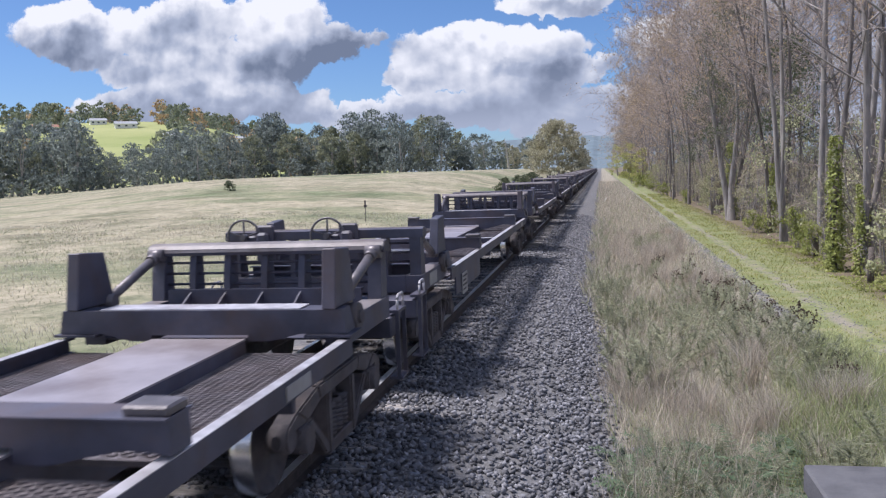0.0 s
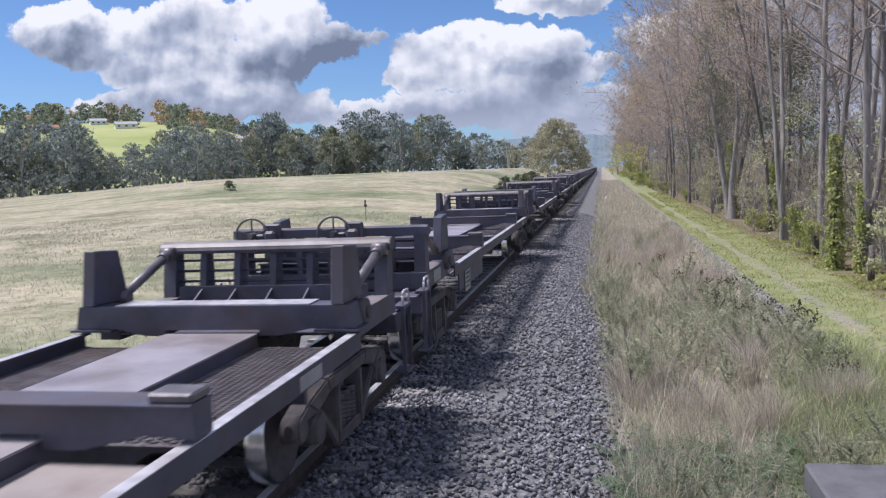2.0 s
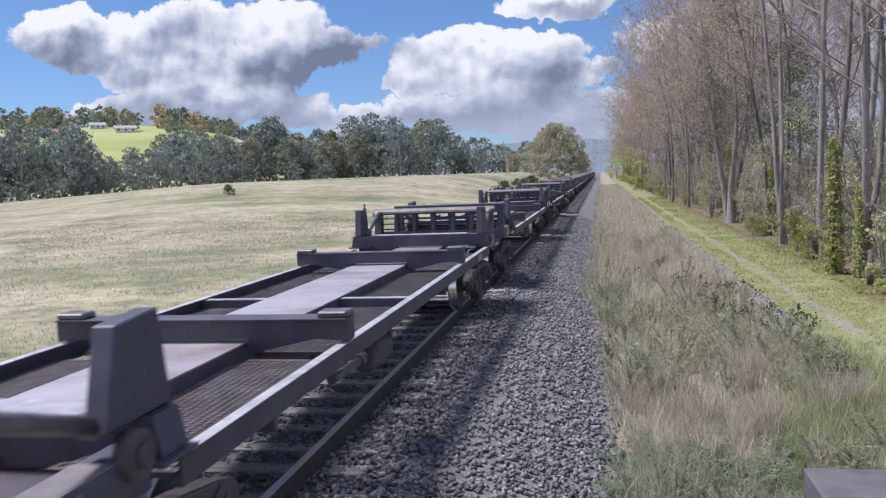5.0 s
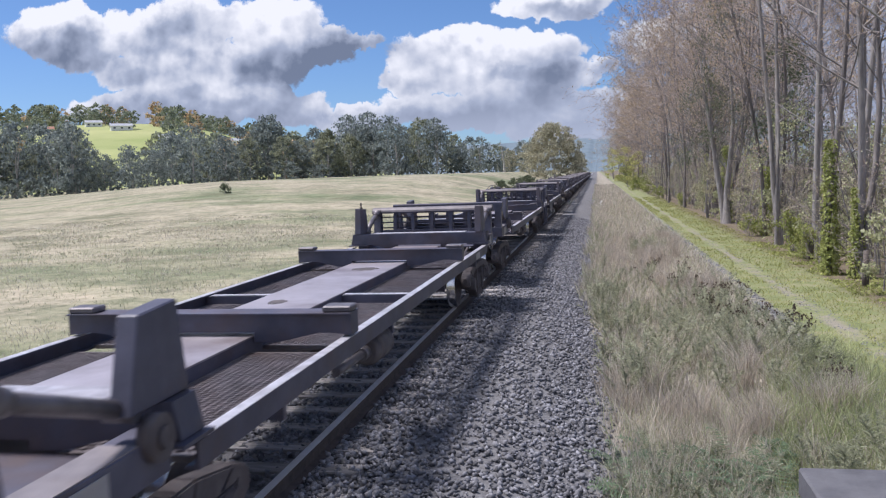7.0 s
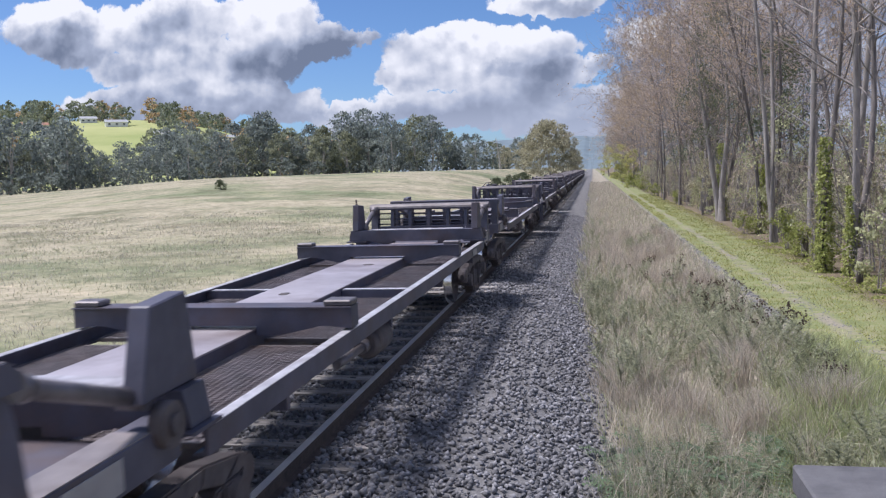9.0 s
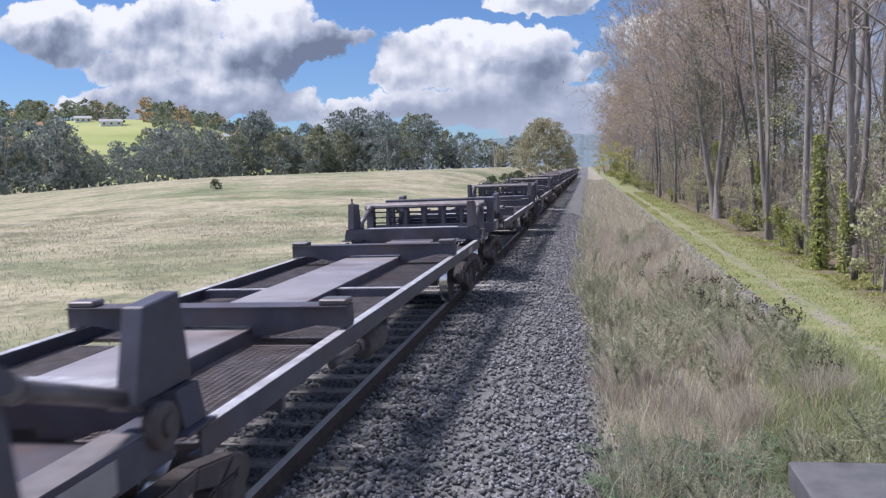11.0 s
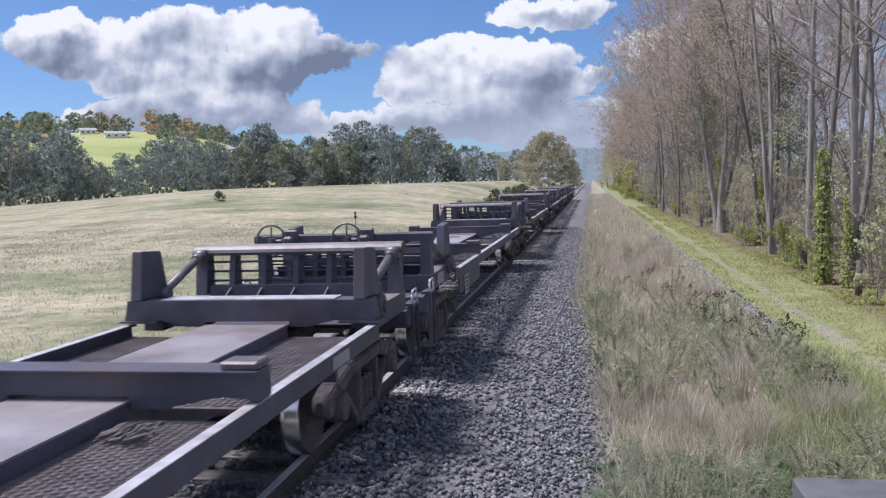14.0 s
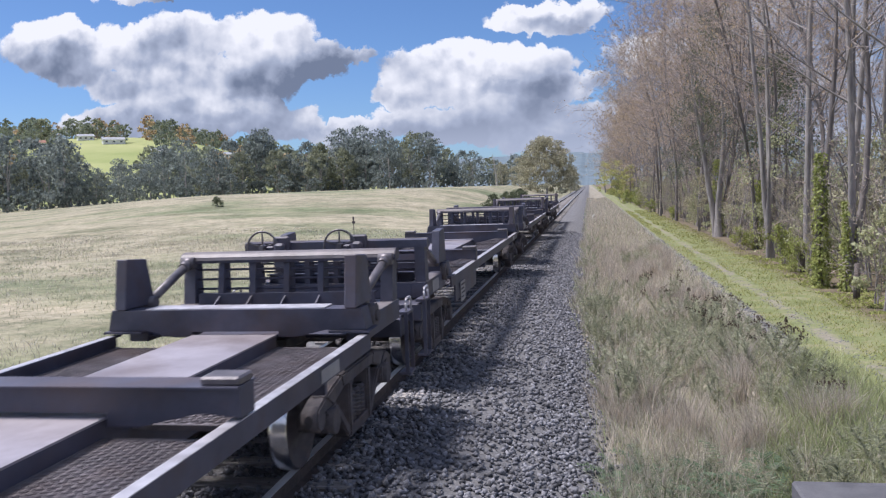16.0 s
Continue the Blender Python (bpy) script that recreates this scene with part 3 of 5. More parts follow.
def end_frame(w, s, shared):
    """Raised frame, corner posts and slatted bulkhead at one end (s = 1: trailing end)."""
    def ys(a, b):
        return sorted((s * a, s * b))

    bm = bmesh.new()
    a, b = ys(END, END + 0.24)
    prism(bm, [(-1.24, 1.06), (-0.86, 1.06), (-0.60, 1.0), (-0.42, 1.0), (-0.42, 1.05), (0.42, 1.05), (0.42, 1.0), (0.60, 1.0), (0.86, 1.06), (1.24, 1.06), (1.20, 1.25), (-1.20, 1.25)], "y", a, b)
    a, b = ys(END - 0.03, END + 0.30)
    box(bm, -1.28, -0.90, a, b, 1.035, 1.055)
    box(bm, 0.90, 1.28, a, b, 1.035, 1.055)
    part("end_beam", bm, PAINT, w)
    bm = bmesh.new()
    a, b = ys(END + 0.004, END + 0.26)
    box(bm, -0.86, 0.86, a, b, 1.25, 1.262)
    part("step_plate", bm, WORN, w, "scuffed bare-metal step plate")
    for e in (-1, 1):
        bm = bmesh.new()
        pts = [(s * (END - 0.02), 1.255), (s * (END + 0.54), 1.255), (s * (END + 0.42), 1.70), (s * (END + 0.06), 1.725)]
        prism(bm, pts, "x", e * 1.05, e * 1.16)
        bmesh.ops.bevel(bm, geom=bm.edges[:], offset=0.008, segments=1, affect="EDGES")
        part("corner_post", bm, PAINT, w)
        bm = bmesh.new()
        a, b = ys(END + 0.24, HEAD)
        x0, x1 = sorted((e * 0.98, e * 1.18))
        box(bm, x0, x1, a, b, 0.92, 1.12, 0.006)
        part("end_sill", bm, PAINT, w)
        bm = bmesh.new()
        x0, x1 = sorted((e * 0.985, e * 1.175))
        a, b = ys(END + 0.52, HEAD - 0.01)
        box(bm, x0, x1, a, b, 1.12, 1.126)
        part("sill_cap", bm, BLEACHED, w, "worn upper face of the sill")
        bm = bmesh.new()
        p, q = Vector((e * 1.07, s * (END + 0.46), 1.27)), Vector((e * 1.10, s * (HEAD - 0.20), 1.57))
        tube(bm, p, q, 0.044, seg=12)
        for c in (p, q):
            tube(bm, c - Vector((0.075, 0, 0)), c + Vector((0.075, 0, 0)), 0.06, seg=12)
        tube(bm, p.lerp(q, 0.84), p.lerp(q, 0.93), 0.058, seg=12)
        part("brace_strut", bm, TUBE, w, "tubular steel brace strut")
        bm = bmesh.new()
        tube(bm, (e * 1.16, s * (END + 0.40), 1.13), (e * 1.235, s * (END + 0.40), 1.13), 0.115, seg=18)
        tube(bm, (e * 1.23, s * (END + 0.40), 1.13), (e * 1.26, s * (END + 0.40), 1.13), 0.055, seg=12)
        part("pivot_boss", bm, CAST, w)
    # bulkhead
    a, b = ys(HEAD - 0.16, HEAD)
    bm = bmesh.new()
    box(bm, -0.98, 0.98, a, b, 0.92, 1.12, 0.006)
    part("headstock", bm, PAINT, w)
    xs = [-1.10, -0.74, -0.38, 0.0, 0.38, 0.74, 1.10]
    for i, x in enumerate(xs):
        bm = bmesh.new()
        h = 0.065 if i in (0, 6) else 0.032
        pts = [(s * (HEAD - 0.24), 1.12), (s * (HEAD - 0.01), 1.12), (s * (HEAD - 0.01), 1.58), (s * (HEAD - 0.15), 1.58), (s * (HEAD - 0.20), 1.40)]
        prism(bm, pts, "x", x - h, x + h)
        part("upright", bm, PAINT, w)
    for z in (1.275, 1.38, 1.485):
        bm = bmesh.new()
        tube(bm, (-1.08, s * (HEAD - 0.13), z), (1.08, s * (HEAD - 0.13), z), 0.014, seg=6)
        part("slat_rod", bm, PAINT, w)
    bm = bmesh.new()
    pts = [(s * HEAD, 1.56), (s * HEAD, 1.655), (s * (HEAD - 0.07), 1.672), (s * (HEAD - 0.12), 1.670), (s * (HEAD - 0.165), 1.652), (s * (HEAD - 0.195), 1.62), (s * (HEAD - 0.203), 1.585), (s * (HEAD - 0.195), 1.56)]
    prism(bm, pts, "x", -1.20, 1.20)
    part("top_rail", bm, PAINT, w)
    bm = bmesh.new()
    arc = [(HEAD - 0.06, 1.671), (HEAD - 0.12, 1.670), (HEAD - 0.165, 1.652), (HEAD - 0.195, 1.62), (HEAD - 0.203, 1.588)]
    for (a, z), (b, y) in zip(arc, arc[1:]):
        prism(bm, [(s * a, z), (s * b, y), (s * (b - 0.005), y + 0.003), (s * (a - 0.003), z + 0.005)], "x", -1.19, 1.19)
    part("rail_cap", bm, BLEACHED, w, "sun-bleached top of the bulkhead rail")
    # pan between beam and bulkhead
    bm = bmesh.new()
    a, b = ys(END + 0.24, HEAD - 0.16)
    box(bm, -0.98, 0.98, a, b, 0.965, 0.98)
    part("pan_floor", bm, PAINT, w)
    bm = bmesh.new()
    pts = [(s * (HEAD - 0.27), 0.98), (s * (HEAD - 0.25), 1.235), (s * (HEAD - 0.15), 1.235), (s * (HEAD - 0.15), 1.222), (s * (HEAD - 0.235), 1.222), (s * (HEAD - 0.255), 0.98)]
    for q in ((0, 1, 4, 5), (1, 2, 3, 4)):
        prism(bm, [pts[i] for i in q], "x", -0.98, 0.98)
    part("pan_wall", bm, PAINT, w)
    for x in (-0.74, -0.38, 0.0, 0.38, 0.74):
        bm = bmesh.new()
        pts = [(s * (HEAD - 0.74), 0.98), (s * (HEAD - 0.272), 0.98), (s * (HEAD - 0.255), 1.21)]
        prism(bm, pts, "x", x - 0.008, x + 0.008)
        part("pan_rib", bm, PAINT, w)
    bm = bmesh.new()
    box(bm, -0.11, 0.11, *ys(HEAD - 0.6, PITCH / 2), 0.66, 0.80, 0.02)
    part("drawbar", bm, CAST, w)
    bm = bmesh.new()
    pts = [Vector((0.5, s * (HEAD - 0.1), 0.88)), Vector((0.5, s * (HEAD + 0.1), 0.86)), Vector((0.47, s * (HEAD + 0.3), 0.72)), Vector((0.40, s * (HEAD + 0.45), 0.58)), Vector((0.30, s * (HEAD + 0.62), 0.52)), Vector((0.22, s * (PITCH / 2), 0.52))]
    for p, q in zip(pts, pts[1:]):
        tube(bm, p, q, 0.024, seg=8)
    part("air_hose", bm, CAST, w, "black rubber air hose")
    bogie(w, s * 5.88, shared)


def stirrup(w, e, s):
    """Shunter's step, grab iron and end steps at one corner."""
    bm = bmesh.new()
    x = e * 1.22
    for dy in (-0.14, 0.14):
        box(bm, x - 0.02, x + 0.02, s * 7.42 + dy - 0.012, s * 7.42 + dy + 0.012, 0.28, 0.95)
    box(bm, x - 0.10, x + 0.03, s * 7.42 - 0.15, s * 7.42 + 0.15, 0.27, 0.295)
    box(bm, x - 0.10, x + 0.02, s * 7.42 - 0.16, s * 7.42 + 0.16, 0.93, 0.96)
    part("foot_step", bm, PAINT, w)
    bm = bmesh.new()
    pts = [(x, s * 7.30, 0.96), (x, s * 7.30, 1.06), (x, s * 7.34, 1.10), (x, s * 7.50, 1.10), (x, s * 7.54, 1.06), (x, s * 7.54, 0.96)]
    for p, q in zip(pts, pts[1:]):
        tube(bm, p, q, 0.014, seg=8)
    part("grab_iron", bm, WORN, w, "bare steel grab iron")


def buffer_beam(w, s):
    bm = bmesh.new()
    box(bm, -1.18, 1.18, *sorted((s * (HEAD + 0.02), s * (HEAD + 0.42))), 0.70, 0.90, 0.008)
    part("buffer_beam", bm, PAINT, w)


def brake_wheel(w, x, s):
    bm = bmesh.new()
    c, r, n = Vector((x, s * (HEAD + 0.10), 1.61)), 0.20, 24
    ring = [c + Vector((math.cos(2 * math.pi * i / n) * r, 0, math.sin(2 * math.pi * i / n) * r)) for i in range(n)]
    for i in range(n):
        tube(bm, ring[i], ring[(i + 1) % n], 0.014, seg=6, cap=False)
    for i in range(5):
        a = 2 * math.pi * i / 5 + 0.3
        tube(bm, c, c + Vector((math.cos(a) * r, 0, math.sin(a) * r)), 0.011, seg=6)
    tube(bm, c - Vector((0, 0.06, 0)), c + Vector((0, 0.06, 0)), 0.035, seg=10)
    wheel = part("brake_wheel", bm, TUBE, w, "spoked hand-brake wheel")
    bm = bmesh.new()
    yy = sorted((s * (HEAD - 0.02), s * (HEAD + 0.06)))
    box(bm, x + 0.12, x + 0.34, *yy, 1.30, 1.74, 0.02)
    box(bm, x + 0.16, x + 0.30, *sorted((s * (HEAD + 0.06), s * (HEAD + 0.15))), 1.46, 1.66, 0.03)
    box(bm, x - 0.05, x + 0.13, *yy, 1.5, 1.62, 0.02)
    part("brake_stand", bm, PAINT, w)


def wagon(kind):
    """kind: 'lead' has brake wheels and steps at its leading end, 'tail' steps at its trailing end."""
    w = new("container_wagon")
    shared = {}
    for e in (-1, 1):
        bm = bmesh.new()
        x = e * 1.25
        pts = [(x, 1.012), (x - e * 0.078, 1.012), (x - e * 0.078, 0.997), (x - e * 0.02, 0.992), (x - e * 0.02, 0.895), (x - e * 0.08, 0.885), (x - e * 0.08, 0.87), (x, 0.87)]
        prism(bm, pts, "y", -END - 0.1, END + 0.1)
        part("side_sill", bm, PAINT, w)
        bm = bmesh.new()
        box(bm, *sorted((x - e * 0.001, x - e * 0.076)), -END + 0.01, END - 0.01, 1.012, 1.018)
        part("sill_edge", bm, WORN, w, "bright worn top edge of the side sill")
        for y0, y1 in ((-END + 0.02, -3.06), (-2.74, -0.46), (-0.34, 2.74), (3.06, END - 0.02)):
            x0, x1 = sorted((e * 0.405, e * 1.155))
            if kind == "plated" and e == 1 and -3 < y0 < 3:
                bm = bmesh.new()
                box(bm, x0, x1, y0, y1, 0.90, 0.912)
                part("floor_plate", bm, SOLID, w, "plain rusty steel floor plate instead of mesh")
            else:
                part("grating", grating(x0, x1, y0, y1, 0.90), None, w, "rusty expanded steel mesh")
        bm = bmesh.new()
        box(bm, *sorted((e * 0.40, e * 1.22)), -0.45, -0.35, 0.86, 1.0, 0.006)
        part("cross_bar", bm, PAINT, w)
        bm = bmesh.new()
        box(bm, *sorted((e * 0.42, e * 1.15)), -0.448, -0.352, 1.0, 1.004)
        part("bar_cap", bm, WORN, w, "worn top of the cross bar")
        for y in (-4.4, -1.45, 1.45, 4.4):
            bm = bmesh.new()
            box(bm, *sorted((e * 0.40, e * 1.22)), y - 0.03, y + 0.03, 0.76, 0.88)
            part("floor_bearer", bm, PAINT, w)
    bm = bmesh.new()
    prism(bm, [(-0.40, 0.60), (0.40, 0.60), (0.40, 1.008), (-0.40, 1.008)], "y", -END, END)
    part("centre_sill", bm, PAINT, w)
    bm = bmesh.new()
    box(bm, -0.405, 0.405, -END + 0.005, END - 0.005, 1.008, 1.022)
    part("deck_plate", bm, PLATE, w, "pale worn centre deck plate with rust marks")
    for y in (-2.86, 2.86):
        bm = bmesh.new()
        pts = [(-1.25, 1.03), (-1.06, 1.05), (-0.98, 1.05), (-0.62, 0.97), (-0.42, 0.97), (-0.42, 1.05), (0.42, 1.05), (0.42, 0.97), (0.62, 0.97), (0.98, 1.05), (1.06, 1.05), (1.25, 1.03), (1.25, 1.20), (-1.25, 1.20)]
        prism(bm, pts, "y", y - 0.10, y + 0.10)
        cb = part("cross_beam", bm, PAINT, w)
        bm = bmesh.new()
        box(bm, -1.25, 1.25, y - 0.13, y + 0.13, 1.20, 1.212)
        part("top_flange", bm, PAINT, cb)
        for e in (-1, 1):
            bm = bmesh.new()
            box(bm, *sorted((e * 1.01, e * 1.25)), y - 0.10, y + 0.10, 1.212, 1.265, 0.012)
            part("container_pad", bm, TUBE, cb, "scuffed steel container locating pad")
    # brake gear under the deck
    bm = bmesh.new()
    if kind == "lead":
        tube(bm, (0.65, -1.6, 0.62), (0.65, -0.8, 0.62), 0.15, seg=14)
    else:
        for y, r0, r1 in ((-2.05, 0.10, 0.145), (-1.99, 0.145, 0.145), (-1.58, 0.145, 0.145), (-1.52, 0.145, 0.09)):
            tube(bm, (1.10, y, 0.70), (1.10, y + (0.06 if r0 != r1 else 0.41 if y < -1.9 else 0.06), 0.70), r0, r1, seg=18)
    part("brake_cylinder", bm, CAST, w)
    if kind != "lead":
        bm = bmesh.new()
        tube(bm, (1.10, -2.95, 0.72), (1.10, -2.03, 0.70), 0.038, seg=10)
        tube(bm, (1.10, -2.20, 0.70), (1.10, -2.04, 0.70), 0.06, seg=12)
        part("push_rod", bm, TUBE, w, "grey brake push rod")
    bm = bmesh.new()
    tube(bm, (1.14, -2.2, 0.84), (1.14, 3.6, 0.84), 0.026, seg=8)
    part("brake_pipe", bm, CAST, w)
    for s in (-1, 1):
        end_frame(w, s, shared)
    if kind == "lead":
        for x in (-0.92, 0.1):
            brake_wheel(w, x, -1)
        buffer_beam(w, -1)
        for e in (-1, 1):
            stirrup(w, e, -1)
            bm = bmesh.new()
            box(bm, *sorted((e * 1.225, e * 1.247)), -END + 0.25, -3.0, 0.62, 0.868)
            part("side_skirt", bm, PAINT, w)
            bm = bmesh.new()
            box(bm, *sorted((e * 1.256, e * 1.268)), -END + 0.65, -END + 1.10, 0.56, 0.86, 0.003)
            pl = part("data_panel", bm, PALE, w, "pale stencilled data panel")
            for k in range(4):
                bm = bmesh.new()
                box(bm, *sorted((e * 1.268, e * 1.271)), -END + 0.69, -END + 1.05 - 0.10 * (k % 2), 0.80 - k * 0.062, 0.825 - k * 0.062)
                part("marking_bar", bm, MARK, pl)
    if kind in ("tail", "plated"):
        buffer_beam(w, 1)
        for e in (-1, 1):
            stirrup(w, e, 1)
    for e in (-1, 1):
        bm = bmesh.new()
        box(bm, *sorted((e * 1.181, e * 1.188)), -(END + 1.22), -(END + 0.78), 0.945, 1.095, 0.002)
        part("end_panel", bm, PALE, w, "faded pale marking panel on the end sill")
        if kind == "middle":
            bm = bmesh.new()
            box(bm, *sorted((e * 1.181, e * 1.188)), END + 0.72, END + 1.22, 0.945, 1.095, 0.002)
            part("end_panel", bm, PALE, w, "faded pale marking panel on the end sill")
    bm = bmesh.new()
    box(bm, 1.251, 1.258, 4.2, 4.65, 0.885, 0.985, 0.002)
    part("number_panel", bm, PALE, w, "faded pale number panel")
    tagged(w, "empty brown steel container flat wagon with slatted end bulkheads", "railway wagon", "wagons of the freight train")
    return w


FIRST, LAST = -1, 27
TRAIN = []


def train():
    made = {}
    for k in range(FIRST, LAST + 1):
        kind = "plated" if k == 3 else ("tail", "lead", "middle")[k % 3]
        m = Matrix.Translation((0, START + k * PITCH, 0))
        if kind in made:
            w = copy_thing(made[kind], m)
        else:
            w = made[kind] = wagon(kind)
            w.matrix_basis = m
        TRAIN.append((k, w))


train()


def debris(w, x, y):
    """A little heap of spilled dirt and stones on the mesh floor of one wagon."""
    r = random.Random(6)
    bm = bmesh.new()
    for i in range(150):
        a, d = r.uniform(0, 6.2832), r.gauss(0, 1)
        c = Vector((x + math.cos(a) * d * 0.075, y + math.sin(a) * d * 0.075, 0.945 + 0.05 * math.exp(-d * d)))
        s = r.uniform(0.006, 0.018)
        tube(bm, c - Vector((s, s * 0.4, s * 0.5)), c + Vector((s, s * 0.4, s * 0.3)), s, s * 0.6, seg=5)
    tagged(part("spilled_dirt", bm, CAST, w, "small heap of spilled dark dirt"), kind="stuff")


debris(dict(TRAIN)[21], 0.62, 2.35)


def scab(w, x, y, rx, ry, seed):
    """A dark, ragged patch of flaked rust on the deck plate."""
    r = random.Random(seed)
    bm = bmesh.new()
    n = 26
    ring = [(x + math.cos(6.2832 * i / n) * rx * r.uniform(0.75, 1.1), y + math.sin(6.2832 * i / n) * ry * r.uniform(0.75, 1.1)) for i in range(n)]
    low = [bm.verts.new((a, b, 1.021)) for a, b in ring]
    top = [bm.verts.new((x + (a - x) * 0.93, y + (b - y) * 0.93, 1.0265)) for a, b in ring]
    mid = bm.verts.new((x, y, 1.028))
    for i in range(n):
        j = (i + 1) % n
        bm.faces.new((low[i], low[j], top[j], top[i]))
        bm.faces.new((top[i], top[j], mid))
    part("rust_patch", bm, SCAB, w, "dark ragged patch of flaked rust")


for k, spots in ((4, ((-0.2, -1.15, 0.14, 0.13),)), (11, ((0.02, 1.9, 0.2, 0.2), (-0.1, -1.1, 0.1, 0.16))), (12, ((0.1, 1.9, 0.12, 0.13),)),
                 (14, ((0.1, 1.9, 0.08, 0.08), (-0.1, -0.9, 0.06, 0.10))), (22, ((-0.02, 2.0, 0.21, 0.22), (-0.06, -1.0, 0.18, 0.20))), (24, ((0.08, 1.6, 0.13, 0.13), (-0.04, -1.5, 0.16, 0.16)))):
    for n, (x, y, rx, ry) in enumerate(spots):
        scab(dict(TRAIN)[k], x, y, rx, ry, k * 3 + n)


def motions():
    # the wheels turn once, less a twentieth, in a tenth of a second: they are keyed by the remainder
    rows = [(0.4 * i, -79.0 * i) for i in range(41)]
    for k, w in TRAIN:
        y = START + k * PITCH
        walk(w, [(t, pose(0, y - SPEED * t + lag, 0)) for t, lag in LAG])
        for b in w.children:
            for p in b.children:
                if p.name.startswith("wheelset"):
                    c = p.location.copy()
                    walk(p, [(t, pose(c.x, c.y, c.z, a)) for t, a in rows])


# ---- small growth and stones: joined geometry ----
def heights(xs, ys):
    return np.array([ground_z(float(a), float(b)) for a, b in zip(xs, ys)])


def scatter_mesh(name, verts, faces, mats, index=None):
    me = bpy.data.meshes.new(name)
    me.vertices.add(len(verts))
    me.vertices.foreach_set("co", verts.astype(np.float32).ravel())
    k = faces.shape[1]
    me.loops.add(faces.size)
    me.loops.foreach_set("vertex_index", faces.astype(np.int32).ravel())
    me.polygons.add(len(faces))
    me.polygons.foreach_set("loop_start", np.arange(0, faces.size, k, dtype=np.int32))
    for m in mats:
        me.materials.append(m)
    if index is not None:
        me.polygons.foreach_set("material_index", np.asarray(index, dtype=np.int32))
    me.update(calc_edges=True)
    me.validate()
    return me


def stones(name, n, x0, x1, y0, y1, rad, rng, lift=0.012, power=1.6):
    x = rng.uniform(x0, x1, n)
    y = y0 + (y1 - y0) * rng.uniform(0, 1, n) ** power
    if x1 > 3 and x0 < 1:   # ragged outer edge of the ballast
        e = np.array([3.42 - 0.42 * smooth(11, 18, b) + 0.45 * noise.noise((0.3, b * 0.45, 2.0)) for b in y]) + rng.normal(0, 0.12, n)
        x = np.where(x > e, 0.82 + (x - 0.82) * 0.75, x)
    z = heights(x, y) + lift
    r = rad * rng.uniform(0.45, 1.45, n)
    base = np.array([(1, 0, 0), (-1, 0, 0), (0, 1, 0), (0, -1, 0), (0, 0, 1), (0, 0, -1)], float)
    off = base[None] * rng.uniform(0.55, 1.25, (n, 6, 1)) + rng.normal(0, 0.16, (n, 6, 3))
    a, b = rng.uniform(0, 6.28, n), rng.uniform(-0.9, 0.9, n)
    ca, sa, cb, sb = np.cos(a)[:, None], np.sin(a)[:, None], np.cos(b)[:, None], np.sin(b)[:, None]
    ox, oy, oz = off[..., 0], off[..., 1] * 0.85, off[..., 2] * 0.75
    oy, oz = cb * oy - sb * oz, sb * oy + cb * oz
    ox, oy = ca * ox - sa * oy, sa * ox + ca * oy
    v = np.stack((ox, oy, oz), -1) * r[:, None, None] + np.stack((x, y, z), -1)[:, None]
    f = np.array([(0, 2, 4), (2, 1, 4), (1, 3, 4), (3, 0, 4), (2, 0, 5), (1, 2, 5), (3, 1, 5), (0, 3, 5)])
    faces = (f[None] + 6 * np.arange(n)[:, None, None]).reshape(-1, 3)
    return new(name, scatter_mesh(name, v.reshape(-1, 3), faces, (STONE,)))


def blades(x, y, h, width, rng, lean=0.35, z=None):
    """Bent grass blades: five points and two faces each (a quad and its tip, as two quads)."""
    n = len(x)
    z = heights(x, y) if z is None else z
    a = rng.uniform(0, 6.28, n)
    l = rng.uniform(0.1, 1.0, n) * lean * h
    b = rng.uniform(0, 6.28, n)
    w = width * rng.uniform(0.6, 1.4, n)
    sx, sy = np.cos(a) * w, np.sin(a) * w
    dx, dy = np.cos(b) * l, np.sin(b) * l
    p = np.stack((x, y, z - 0.02), -1)
    side = np.stack((sx, sy, 0 * sx), -1)
    mid = p + np.stack((dx * 0.35, dy * 0.35, h * 0.6), -1)
    tip = p + np.stack((dx, dy, h), -1)
    v = np.stack((p - side, p + side, mid + side * 0.7, mid - side * 0.7, tip), 1)
    f = np.array([(0, 1, 2), (0, 2, 3), (3, 2, 4)])
    return v.reshape(-1, 3), (f[None] + 5 * np.arange(n)[:, None, None]).reshape(-1, 3)


def patchy(n, x0, x1, y0, y1, rng, power, scale, keep):
    x = rng.uniform(x0, x1, n)
    y = y0 + (y1 - y0) * rng.uniform(0, 1, n) ** power
    m = np.array([noise.noise((a * scale, b * scale, 5.0)) for a, b in zip(x, y)]) + rng.uniform(-0.35, 0.35, n) > keep
    return x[m], y[m]


